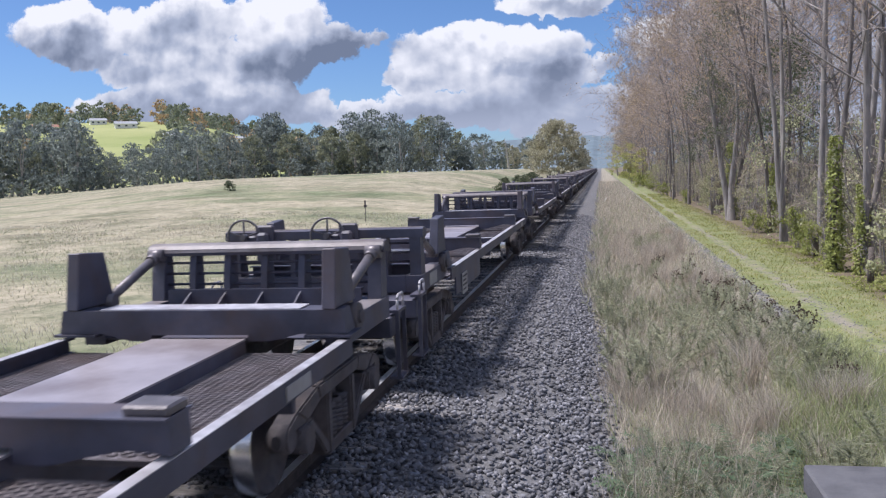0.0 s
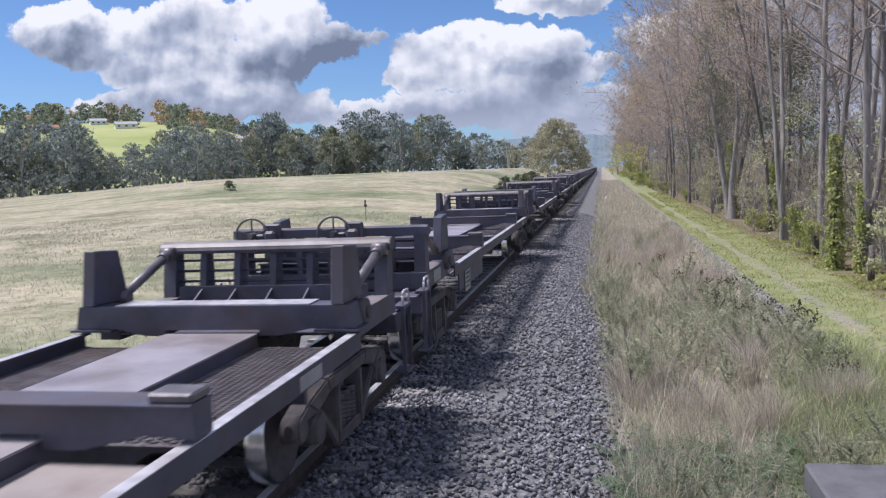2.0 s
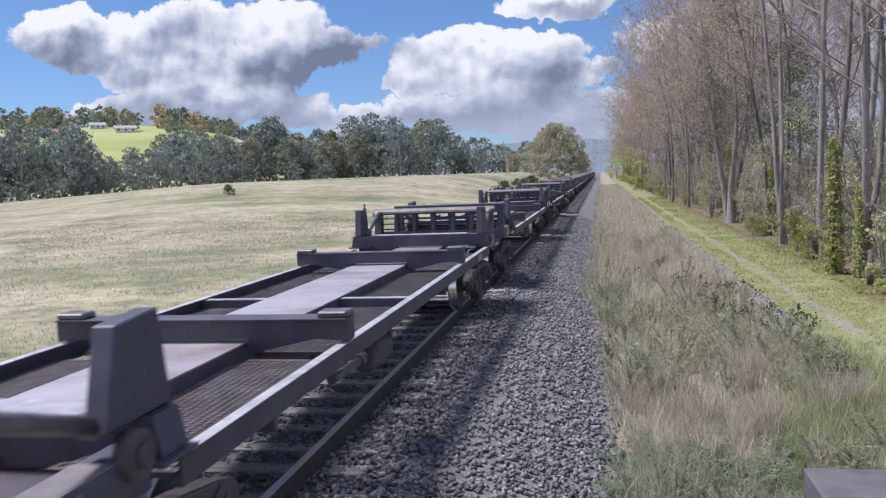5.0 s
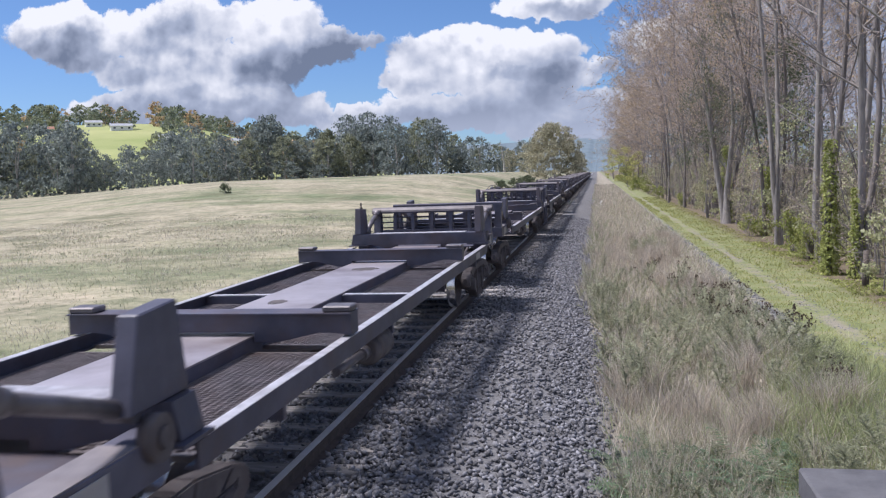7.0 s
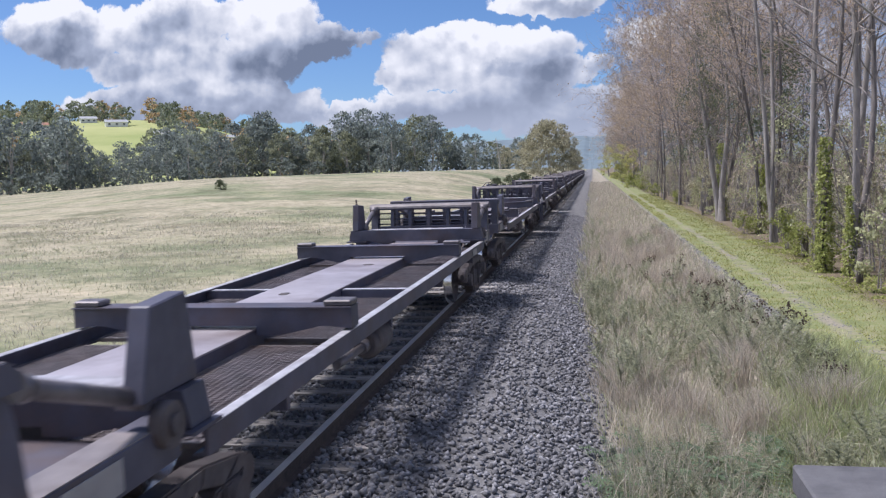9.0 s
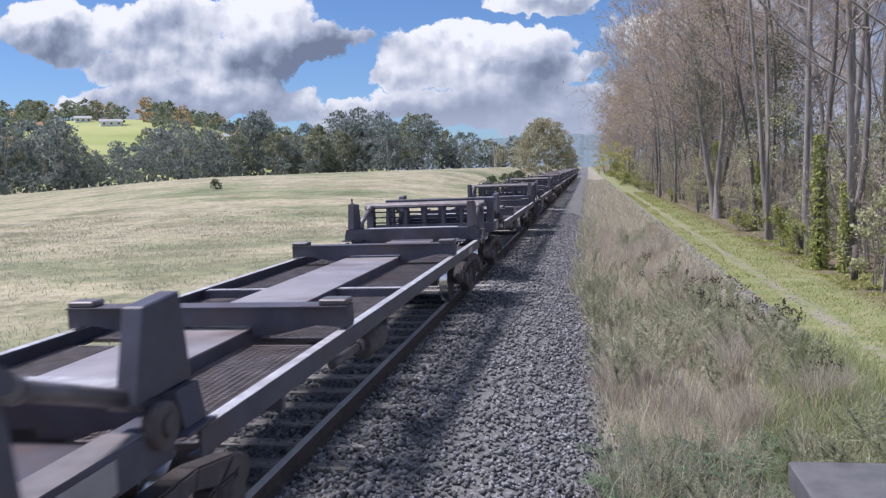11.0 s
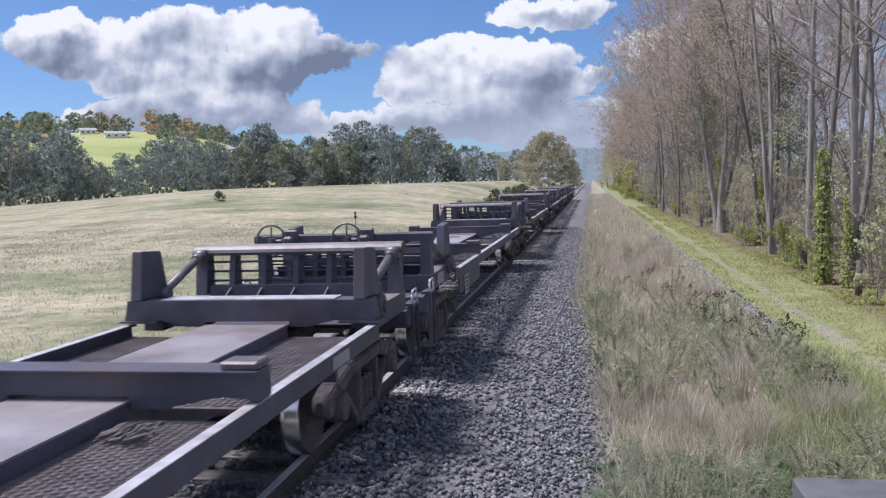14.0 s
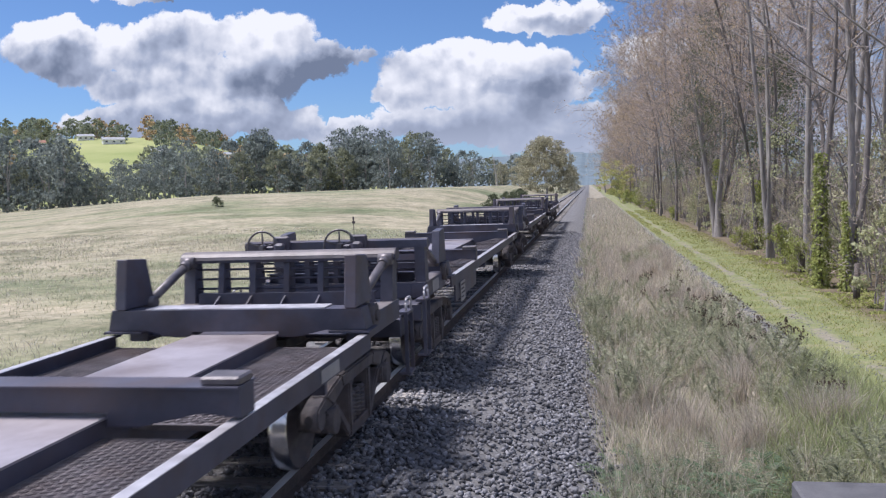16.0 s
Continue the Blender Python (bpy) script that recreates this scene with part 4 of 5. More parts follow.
def growth():
    rng = np.random.default_rng(4)
    ob = stones("ballast_stones", 27000, 0.82, 3.75, 4.0, 46, 0.033, rng)
    tagged(ob, "grey crushed-rock ballast on the shoulder of the line", "ballast", kind="stuff")
    ob = stones("ballast_stones", 11000, -0.95, 0.74, 3.0, 26, 0.038, rng, 0.018)
    extra = stones("ballast_stones", 5000, 0.82, 1.5, 3.0, 26, 0.036, rng, 0.04)
    tagged(extra, "grey crushed-rock ballast heaped against the rail", "ballast", kind="stuff")
    tagged(ob, "grey crushed-rock ballast between the rails", "ballast", kind="stuff")
    ob = stones("track_stones", 1500, 5.95, 6.4, 9, 40, 0.024, rng, 0.004)
    tagged(ob, "grey stones along the verge side of the farm track", "gravel", kind="stuff")
    ob = stones("track_stones", 1100, 6.8, 7.25, 9, 36, 0.016, rng, 0.0)
    tagged(ob, "pale loose stones in the wheel rut of the farm track", "gravel", kind="stuff")
    # straw and green blades on the verge
    for nm, mat, n, keep, hh, w, lean, lab in (
            ("dry_grass", DRY, 80000, -0.5, (0.05, 0.30), 0.0028, 1.7, "matted straw-coloured dry grass on the verge"),
            ("green_grass", GREEN, 52000, -0.2, (0.06, 0.26), 0.0028, 1.3, "fresh green grass among the dry verge growth"),
            ("grey_weeds", HERB, 40000, -0.05, (0.10, 0.44), 0.003, 1.1, "grey-green feathery weeds on the verge"),
            ("dead_stalks", STALK, 60000, -0.12, (0.16, 0.62), 0.0021, 0.9, "dead brown stalks standing in the verge growth")):
        x, y = patchy(n, 2.75, 6.15, 5.6, 150, rng, 2.5, 0.9, keep)
        if nm != "dry_grass":   # the green thins out where the verge is dry
            ok = rng.uniform(0, 1, len(x)) < np.where((x > 3.9) & (y > 10), 0.5, 1.0)
            x, y = x[ok], y[ok]
        edge = np.array([3.42 - 0.42 * smooth(11, 18, b) + 0.45 * noise.noise((0.3, b * 0.45, 2.0)) for b in y]) + rng.normal(0, 0.10, len(x))
        ok = x > edge
        x, y = x[ok], y[ok]
        h = rng.uniform(*hh, len(x)) * (0.6 + 0.5 * rng.uniform(0, 1, len(x))) * (1.1 - 0.25 * np.clip(x - 4.2, 0, 2))
        v, f = blades(x, y, h, w * (1 + y / 16), rng, lean)
        tagged(new(nm, scatter_mesh(nm, v, f, (mat,))), lab, "grass", kind="stuff")
    # lush long grass where the verge runs out beside the cabinet
    x, y = patchy(16000, 4.5, 6.5, 5.2, 12.5, rng, 1.0, 1.1, -0.25)
    ok = x > 4.3 + 0.16 * (y - 5)
    x, y = x[ok], y[ok]
    v, f = blades(x, y, rng.uniform(0.12, 0.42, len(x)), 0.0045, rng, 1.2)
    tagged(new("long_grass", scatter_mesh("long_grass", v, f, (GREEN,))), "long fresh green grass beside the cabinet", "grass", kind="stuff")
    x, y = patchy(60000, 6.1, 8.7, 7.5, 80, rng, 1.8, 0.8, -0.3)
    rut = (np.abs(x - 7.0) > 0.15 + 0.1 * np.sin(y * 0.9)) & (np.abs(x - 6.2) > 0.18) & (rng.uniform(0, 1, len(x)) < 0.9)
    x, y = x[rut], y[rut]
    v, f = blades(x, y, rng.uniform(0.025, 0.08, len(x)), 0.0032 * (1 + y / 14), rng, 1.4)
    tagged(new("track_grass", scatter_mesh("track_grass", v, f, (TRACK_GRASS,))), "short bright green grass on the farm track", "grass", kind="stuff")
    # ivy creeping out from the trees
    x, y = rng.uniform(8.2, 9.4, 5200), 17 + 13 * rng.uniform(0, 1, 5200)
    keep = np.array([noise.noise((a * 0.9, b * 0.9, 1.0)) for a, b in zip(x, y)]) > -0.1
    x, y = x[keep], y[keep]
    v, f = blades(x, y, rng.uniform(0.02, 0.08, len(x)), 0.03, rng, 1.5)
    tagged(new("ground_ivy", scatter_mesh("ground_ivy", v, f, (IVY,))), "ivy creeping over the ground under the trees", "ivy", kind="stuff")
    # the field beyond the line
    for nm, mat, n, keep, hh, sc in (("pasture_grass", DRY, 56000, -0.2, (0.04, 0.15), 0.12), ("pasture_greens", HERB, 36000, 0.0, (0.04, 0.14), 0.16)):
        cx, cy = patchy(n // 24, -42, -3.0, 9, 62, rng, 1.5, sc, keep)
        pick = rng.integers(0, len(cx), n)
        size = rng.uniform(0.3, 1.1, len(cx))[pick]
        x, y = cx[pick] + rng.normal(0, 1, n) * size, cy[pick] + rng.normal(0, 1, n) * size
        ok = x < -2.6
        x, y = x[ok], y[ok]
        h = rng.uniform(*hh, len(x))
        v, f = blades(x, y, h, 0.005 * (1 + np.hypot(x, y) / 24), rng, 1.3)
        tagged(new(nm, scatter_mesh(nm, v, f, (mat,))), "tufted grass of the dry pasture", "grass", kind="stuff")


growth()


# ---- trees ----
def tree_parts(rng, h, r, limbs, sub, twigs, spread, up, leaves=0, leaf=0.12, low=0.25, forks=1, droop=0.0, wander=0.05):
    """Vertices and faces of the wood, the twigs and the leaves of one tree."""
    wood_v, wood_f, twig_v, twig_f, leaf_v, leaf_f = [], [], [], [], [], []

    def limb(vs, fs, pts, rads, seg):
        rings = []
        for i, (p, rad) in enumerate(zip(pts, rads)):
            d = (pts[min(i + 1, len(pts) - 1)] - pts[max(i - 1, 0)]).normalized()
            t = d.to_track_quat("Z", "Y").to_matrix()
            n = len(vs)
            vs.extend(tuple(p + t @ Vector((math.cos(6.2832 * k / seg) * rad, math.sin(6.2832 * k / seg) * rad, 0))) for k in range(seg))
            rings.append(n)
        for a, b in zip(rings, rings[1:]):
            fs.extend((a + k, a + (k + 1) % seg, b + (k + 1) % seg, b + k) for k in range(seg))

    def path(p, d, length, n, wander, lift):
        pts = [p.copy()]
        for _ in range(n):
            d = (d + Vector(rng.normal(0, wander, 3)) + Vector((0, 0, lift))).normalized()
            p = p + d * (length / n)
            pts.append(p.copy())
        return pts

    trunks = []
    for f in range(forks):
        d = Vector((rng.normal(0, 0.025 + 0.05 * (forks > 1)), rng.normal(0, 0.025 + 0.05 * (forks > 1)), 1)).normalized()
        pts = path(Vector((rng.normal(0, 0.12 * (forks > 1)), rng.normal(0, 0.12 * (forks > 1)), -0.15)), d, h * rng.uniform(0.88, 1.0), 10, wander, 0.06)
        rr = r * (1 if forks == 1 else 0.75)
        rads = [rr * (1.25 if i == 0 else 1) * (1 - 0.088 * i) for i in range(11)]
        limb(wood_v, wood_f, pts, rads, 7)
        trunks.append((pts, rads))
    for i in range(limbs):
        pts, rads = trunks[i % forks]
        u = low + (0.98 - low) * (i + rng.uniform(0, 1)) / limbs
        k = min(int(u * 10), 9)
        p = pts[k].lerp(pts[k + 1], u * 10 - k)
        a = rng.uniform(0, 6.2832)
        d = Vector((math.cos(a), math.sin(a), rng.uniform(up - 0.3, up + 0.3))).normalized()
        ln = spread * h * rng.uniform(0.55, 1.1) * (1.15 - 0.75 * u)
        bp = path(p, d, ln, 5, 0.13, 0.07 - droop)
        br = max(rads[k] * 0.36, 0.014)
        limb(wood_v, wood_f, bp, [br * (1 - 0.17 * j) for j in range(6)], 4)
        for j in range(sub):
            v = 0.25 + 0.75 * (j + rng.uniform(0, 1)) / sub
            q = min(int(v * 5), 4)
            sp = bp[q].lerp(bp[q + 1], v * 5 - q)
            sd = (bp[q + 1] - bp[q]).normalized() + Vector(rng.normal(0, 0.55, 3))
            sl = ln * rng.uniform(0.25, 0.5)
            tp = path(sp, sd.normalized(), sl, 3, 0.16, 0.05 - droop)
            limb(wood_v, wood_f, tp, [br * 0.38, br * 0.30, br * 0.2, 0.004], 3)
            for t in range(twigs):
                w = rng.uniform(0.1, 1.0)
                q2 = min(int(w * 3), 2)
                s0 = tp[q2].lerp(tp[q2 + 1], w * 3 - q2)
                dd = ((tp[q2 + 1] - tp[q2]).normalized() + Vector(rng.normal(0, 0.6, 3))).normalized()
                tl = sl * rng.uniform(0.2, 0.5)
                e1 = s0 + dd * tl * 0.55
                e2 = e1 + (dd + Vector(rng.normal(0, 0.35, 3))).normalized() * tl * 0.5
                n = len(twig_v)
                c = dd.orthogonal().normalized() * 0.007
                c2 = dd.cross(c).normalized() * 0.007
                twig_v.extend((tuple(s0 + c), tuple(s0 - c), tuple(e1 + c * 0.7), tuple(e1 - c * 0.7), tuple(e2), tuple(e1 + c2), tuple(s0 + c2)))
                twig_f.extend(((n, n + 1, n + 3, n + 2), (n + 2, n + 3, n + 4), (n, n + 6, n + 5, n + 2)))
                for _ in range(leaves if rng.uniform() < 0.75 else 0):
                    c0 = s0.lerp(e2, rng.uniform(0.2, 1.1)) + Vector(rng.normal(0, leaf * 0.8, 3))
                    m = Euler(rng.uniform(-3, 3, 3)).to_matrix()
                    ls = leaf * rng.uniform(0.6, 1.3)
                    n = len(leaf_v)
                    leaf_v.extend(tuple(c0 + m @ Vector(o) * ls) for o in ((-0.5, 0, 0), (0, -0.3, 0.1), (0.55, 0, 0), (0, 0.3, 0.1)))
                    leaf_f.append((n, n + 1, n + 2, n + 3))
    return (wood_v, wood_f), (twig_v, twig_f), (leaf_v, leaf_f)


def plant(name, parts, mats, label, category, group=""):
    """An Empty at the base with trunk, twigs and leaves under it."""
    ob = new(name)
    for nm, (v, f), m in zip(("trunk", "crown", "foliage"), parts, mats):
        if f:
            pc = part(nm, raw(nm, v, f, m, smooth=(nm == "trunk")), None, ob)
            if nm != "trunk":
                tagged(pc, kind="stuff")
    tagged(ob, label, category, group)
    return ob


def ivy_sleeve(rng, h, r):
    v, f = [], []
    for _ in range(int(h * 620)):
        z, a = h * rng.uniform(0, 1) ** 1.2, rng.uniform(0, 6.2832)
        d = r * (1.0 + 0.7 * rng.uniform(0, 1) ** 2) * (1.25 - 0.5 * z / h)
        c = Vector((math.cos(a) * d, math.sin(a) * d, z))
        m = Euler((rng.normal(0, 0.5) + 0.9, 0, a + 1.57 + rng.normal(0, 0.5))).to_matrix()
        s = rng.uniform(0.04, 0.08)
        n = len(v)
        v.extend(tuple(c + m @ Vector(o) * s) for o in ((0, -0.6, 0), (0.5, 0.0, 0.1), (0, 0.55, 0), (-0.5, 0.0, 0.1)))
        f.append((n, n + 1, n + 2, n + 3))
    return raw("ivy", v, f, IVY)


def drop(ob, x, y, turn, size):
    m = Matrix.Translation((x, y, ground_z(x, y) - 0.05)) @ Matrix.Rotation(turn, 4, "Z") @ Matrix.Diagonal((size, size, size, 1))
    ob.matrix_basis = m
    return ob


def put(kinds, used, i, x, y, turn, size):
    """The first use of a kind places it; later ones are copies."""
    src = kinds[i % len(kinds)]
    if src.name in used:
        ob = copy_thing(src, Matrix.Identity(4))
    else:
        used.add(src.name)
        ob = src
    return drop(ob, x, y, turn, size)


def avenue():
    """The bare trees along the farm track."""
    rng = np.random.default_rng(11)
    used = set()
    kinds = []
    for k in range(6):
        forks = (1, 2, 1, 3, 2, 1)[k]
        p = tree_parts(rng, rng.uniform(16, 20), rng.uniform(0.06, 0.095), 36, 7, 8, 0.37, 0.50, 2 if k != 3 else 1, 0.075, 0.2, forks, 0.0, 0.085)
        kinds.append(plant("bare_tree", p, (BOUGH, TWIG, BROWN_LEAF), "tall nearly bare tree, grey bark, a few withered brown leaves", "tree", "trees along the farm track"))
    spots = []
    y = 18.5
    while y < 230:
        for x0 in ((9.2,) if y < 50 else (9.0, 11.8)):
            spots.append((x0 + rng.uniform(-0.6, 0.8), y + rng.uniform(-1.2, 1.2)))
        y += 2.7 + y * 0.024
    tall = []
    for k in range(4):
        p = tree_parts(rng, 19, (0.10, 0.085, 0.115, 0.09)[k], 13, 5, 5, 0.21, 0.6, (0, 1, 0, 0)[k], 0.06, 0.2, (1, 1, 2, 1)[k], 0.0, 0.032)
        tall.append(plant("bare_tree", p, (BARK, TWIG, BROWN_LEAF), "tall bare tree with a stout grey trunk", "tree", "trees along the farm track"))
    for i, (x, y) in enumerate(((9.3, 17.6), (9.0, 20.4), (9.5, 22.3), (10.9, 24.5), (9.2, 25.2), (9.9, 27.4), (9.0, 28.9))):
        put(tall, used, i, x, y, rng.uniform(0, 6.28), rng.uniform(0.85, 1.1))
    near = [s for s in spots if 30 < s[1] < 75]
    for i, (x, y) in enumerate(near):
        put(kinds, used, int(rng.integers(6)) if i > 5 else i, x, y, rng.uniform(0, 6.28), rng.uniform(0.85, 1.15))
    light = []
    for k in range(3):
        p = tree_parts(rng, 18, 0.085, 24, 5, 6, 0.36, 0.55, 2, 0.15, 0.15, 1 + k % 2, 0.0, 0.07)
        light.append(plant("bare_tree", p, (BOUGH, TWIG, BROWN_LEAF), "tall nearly bare tree, grey bark, a few withered brown leaves", "tree", "trees along the farm track"))
    for i, (x, y) in enumerate(s for s in spots if s[1] >= 75):
        put(light, used, int(rng.integers(3)) if i > 2 else i, x, y, rng.uniform(0, 6.28), rng.uniform(0.85, 1.15))
    y, i = 44.0, 0
    while y < 80:
        put(light, used, i % 3, rng.uniform(12, 17), y, rng.uniform(0, 6.28), rng.uniform(0.75, 1.0))
        y += 4.2
        i += 1
    # thin saplings between them
    thin = []
    for k in range(4):
        p = tree_parts(rng, rng.uniform(7, 11), 0.04, 18, 5, 6, 0.28, 0.8, (1, 0, 1, 0)[k], 0.07, 0.12, 1 + k % 2, 0.0, 0.12)
        thin.append(plant("sapling", p, (BOUGH, TWIG, BROWN_LEAF), "thin bare sapling among the taller trees", "tree", "saplings under the trees"))
    y, i = 24.0, 0
    while y < 70:
        put(thin, used, i, 9.3 + rng.uniform(-0.5, 3.0), y, rng.uniform(0, 6.28), rng.uniform(0.7, 1.15))
        y += 1.0 + y * 0.02
        i += 1
    # trunks wrapped in ivy
    for x, y, h, r in ((8.55, 21.2, 3.2, 0.17), (8.95, 20.5, 2.1, 0.15), (9.05, 41.0, 3.6, 0.24), (9.3, 33, 2.6, 0.2), (9.6, 52, 3.4, 0.26), (9.5, 25.5, 2.0, 0.2)):
        p = tree_parts(rng, 15, 0.085, 24, 5, 6, 0.28, 0.75, 1, 0.08, 0.3, 1, 0.0, 0.08)
        ob = plant("ivy_clad_tree", p, (BOUGH, TWIG, BROWN_LEAF), "bare tree with its trunk wrapped in bright green ivy", "tree", "ivy-clad trees")
        part("ivy", ivy_sleeve(rng, h, r * 0.72), None, ob, "glossy yellow-green ivy on the trunk")
        drop(ob, x, y, rng.uniform(0, 6), 1.0)


def thicket():
    """Bare scrub and evergreen shrubs under the trees."""
    rng = np.random.default_rng(5)
    used, kinds = set(), []
    for k in range(4):
        p = tree_parts(rng, rng.uniform(2.2, 3.4), 0.03, 14, 5, 5, 0.5, 0.9, (1, 2, 3, 2)[k], 0.055, 0.05, 4)
        kinds.append(plant("scrub_bush", p, (BARK, TWIG, SHRUB), "tangled bare scrub with sparse olive leaves", "shrub", "scrub under the trees"))
    y = 14.0
    i = 0
    while y < 150:
        for x0 in (9.3, 11.2, 15.0) if y < 45 else (9.4, 12.0) if y < 70 else (9.4,):
            put(kinds, used, int(rng.integers(4)) if i > 3 else i, x0 + rng.uniform(-0.5, 0.7), y + rng.uniform(-0.8, 0.8), rng.uniform(0, 6.28), rng.uniform(0.6, 1.35))
            i += 1
        y += 1.5 + y * 0.025
    used, kinds = set(), []
    for k in range(3):
        p = tree_parts(rng, 1.5, 0.03, 12, 6, 6, 0.6, 0.6, 5, 0.09, 0.05, 3)
        kinds.append(plant("green_shrub", p, (BARK, TWIG, IVY), "leafy green shrub at the edge of the trees", "shrub", "green shrubs by the track"))
    for i, (x, y, s) in enumerate(((8.8, 24.5, 0.7), (8.7, 22.0, 0.55), (9.0, 27, 0.8), (8.6, 58, 0.7), (8.4, 75, 0.8), (8.2, 88, 1.0), (7.8, 105, 1.2), (8.4, 96, 1.4), (7.6, 128, 1.5), (8.2, 150, 2.2), (8.7, 33, 0.6), (9.3, 24.0, 0.4))):
        put(kinds, used, i, x, y, i * 1.3, s)


def underwood():
    """Leafy olive scrub and half-grown evergreens that close the gaps between the trunks."""
    rng = np.random.default_rng(14)
    used, kinds = set(), []
    for k in range(4):
        h = (2.2, 3.2, 4.2, 5.4)[k]
        m = (OLIVE, SHRUB, OLIVE, EVERGREEN)[k]
        kinds.append(plant("leafy_scrub", gum_parts(rng, h, h * 0.75, 34, 62, 0.085, 0.04, (0.07, 0.14), 5), (BARK, TWIG, m), ("olive-green", "straw-coloured", "olive-green", "dark green")[k] + " leafy scrub between the bare trunks", "shrub", "leafy scrub under the trees"))
    for k, (x, y, h) in enumerate(((8.5, 112, 5.0), (8.3, 150, 7.0), (8.0, 185, 8.0), (7.5, 235, 9.0))):
        t = plant("yellow_green_tree", gum_parts(rng, h, h * 0.6, 40, 60, 0.22, 0.06), (BARK, TWIG, YELLOW), "small leafy tree with sunlit yellow-green leaves", "tree", "leafy trees at the end of the track")
        drop(t, x, y, k, 1.0)
    y, i = 17.0, 0
    while y < 150:
        for x0, step in ((9.3, 0), (12.6, 1), (16.5, 1)) if y < 60 else ((9.6, 0), (12.5, 2)):
            if rng.uniform() < (0.75, 0.8, 0.9)[step]:
                k = i if i < 4 else int(rng.choice((0, 0, 1, 2)) if step == 0 else rng.choice((1, 2, 3, 2)))
                put(kinds, used, k, x0 + rng.uniform(-0.5, 1.3), y + rng.uniform(-0.8, 0.8), rng.uniform(0, 6.28), rng.uniform(0.65, 1.2))
                i += 1
        y += 1.7 + y * 0.022


avenue()
thicket()


def gum_parts(rng, h, width, clumps, per, leaf, low=0.12, puff=(0.05, 0.11), boughs=9):
    """A gum tree: pale forked trunk and a crown of leaf clumps with gaps."""
    wood, _, _ = tree_parts(rng, h * 0.8, h * 0.022, boughs, 2 if boughs > 4 else 0, 0, 0.35, 0.9, 0, 0.1, 0.3, 2 if boughs > 4 else 1)
    lv, lf = [], []
    for c in range(clumps):
        z = h * (low + (1 - low) * rng.uniform(0, 1) ** 0.8)
        rr = width * 0.5 * math.sin(math.pi * min(0.98, 0.18 + 0.78 * z / h)) ** 0.7
        a, d = rng.uniform(0, 6.2832), rr * math.sqrt(rng.uniform(0.05, 1))
        c0 = Vector((math.cos(a) * d, math.sin(a) * d, z * 0.97))
        cr = h * rng.uniform(*puff)
        for _ in range(per):
            o = Vector(rng.normal(0, 1, 3)).normalized() * cr * rng.uniform(0.35, 1.0)
            o.z *= 0.7
            m = Euler(rng.uniform(-3, 3, 3)).to_matrix()
            n = len(lv)
            ls = leaf * rng.uniform(0.6, 1.3)
            lv.extend(tuple(c0 + o + m @ Vector(q) * ls) for q in ((-0.5, 0, 0), (0, -0.35, 0.1), (0.5, 0, 0), (0, 0.35, 0.1)))
            lf.append((n, n + 1, n + 2, n + 3))
    return wood, ([], []), (lv, lf)


def polar(left, dist):
    """A place by degrees to the left of the line and metres from the camera's side of the track."""
    a = radians(left)
    return 3.2 - math.sin(a) * dist, math.cos(a) * dist


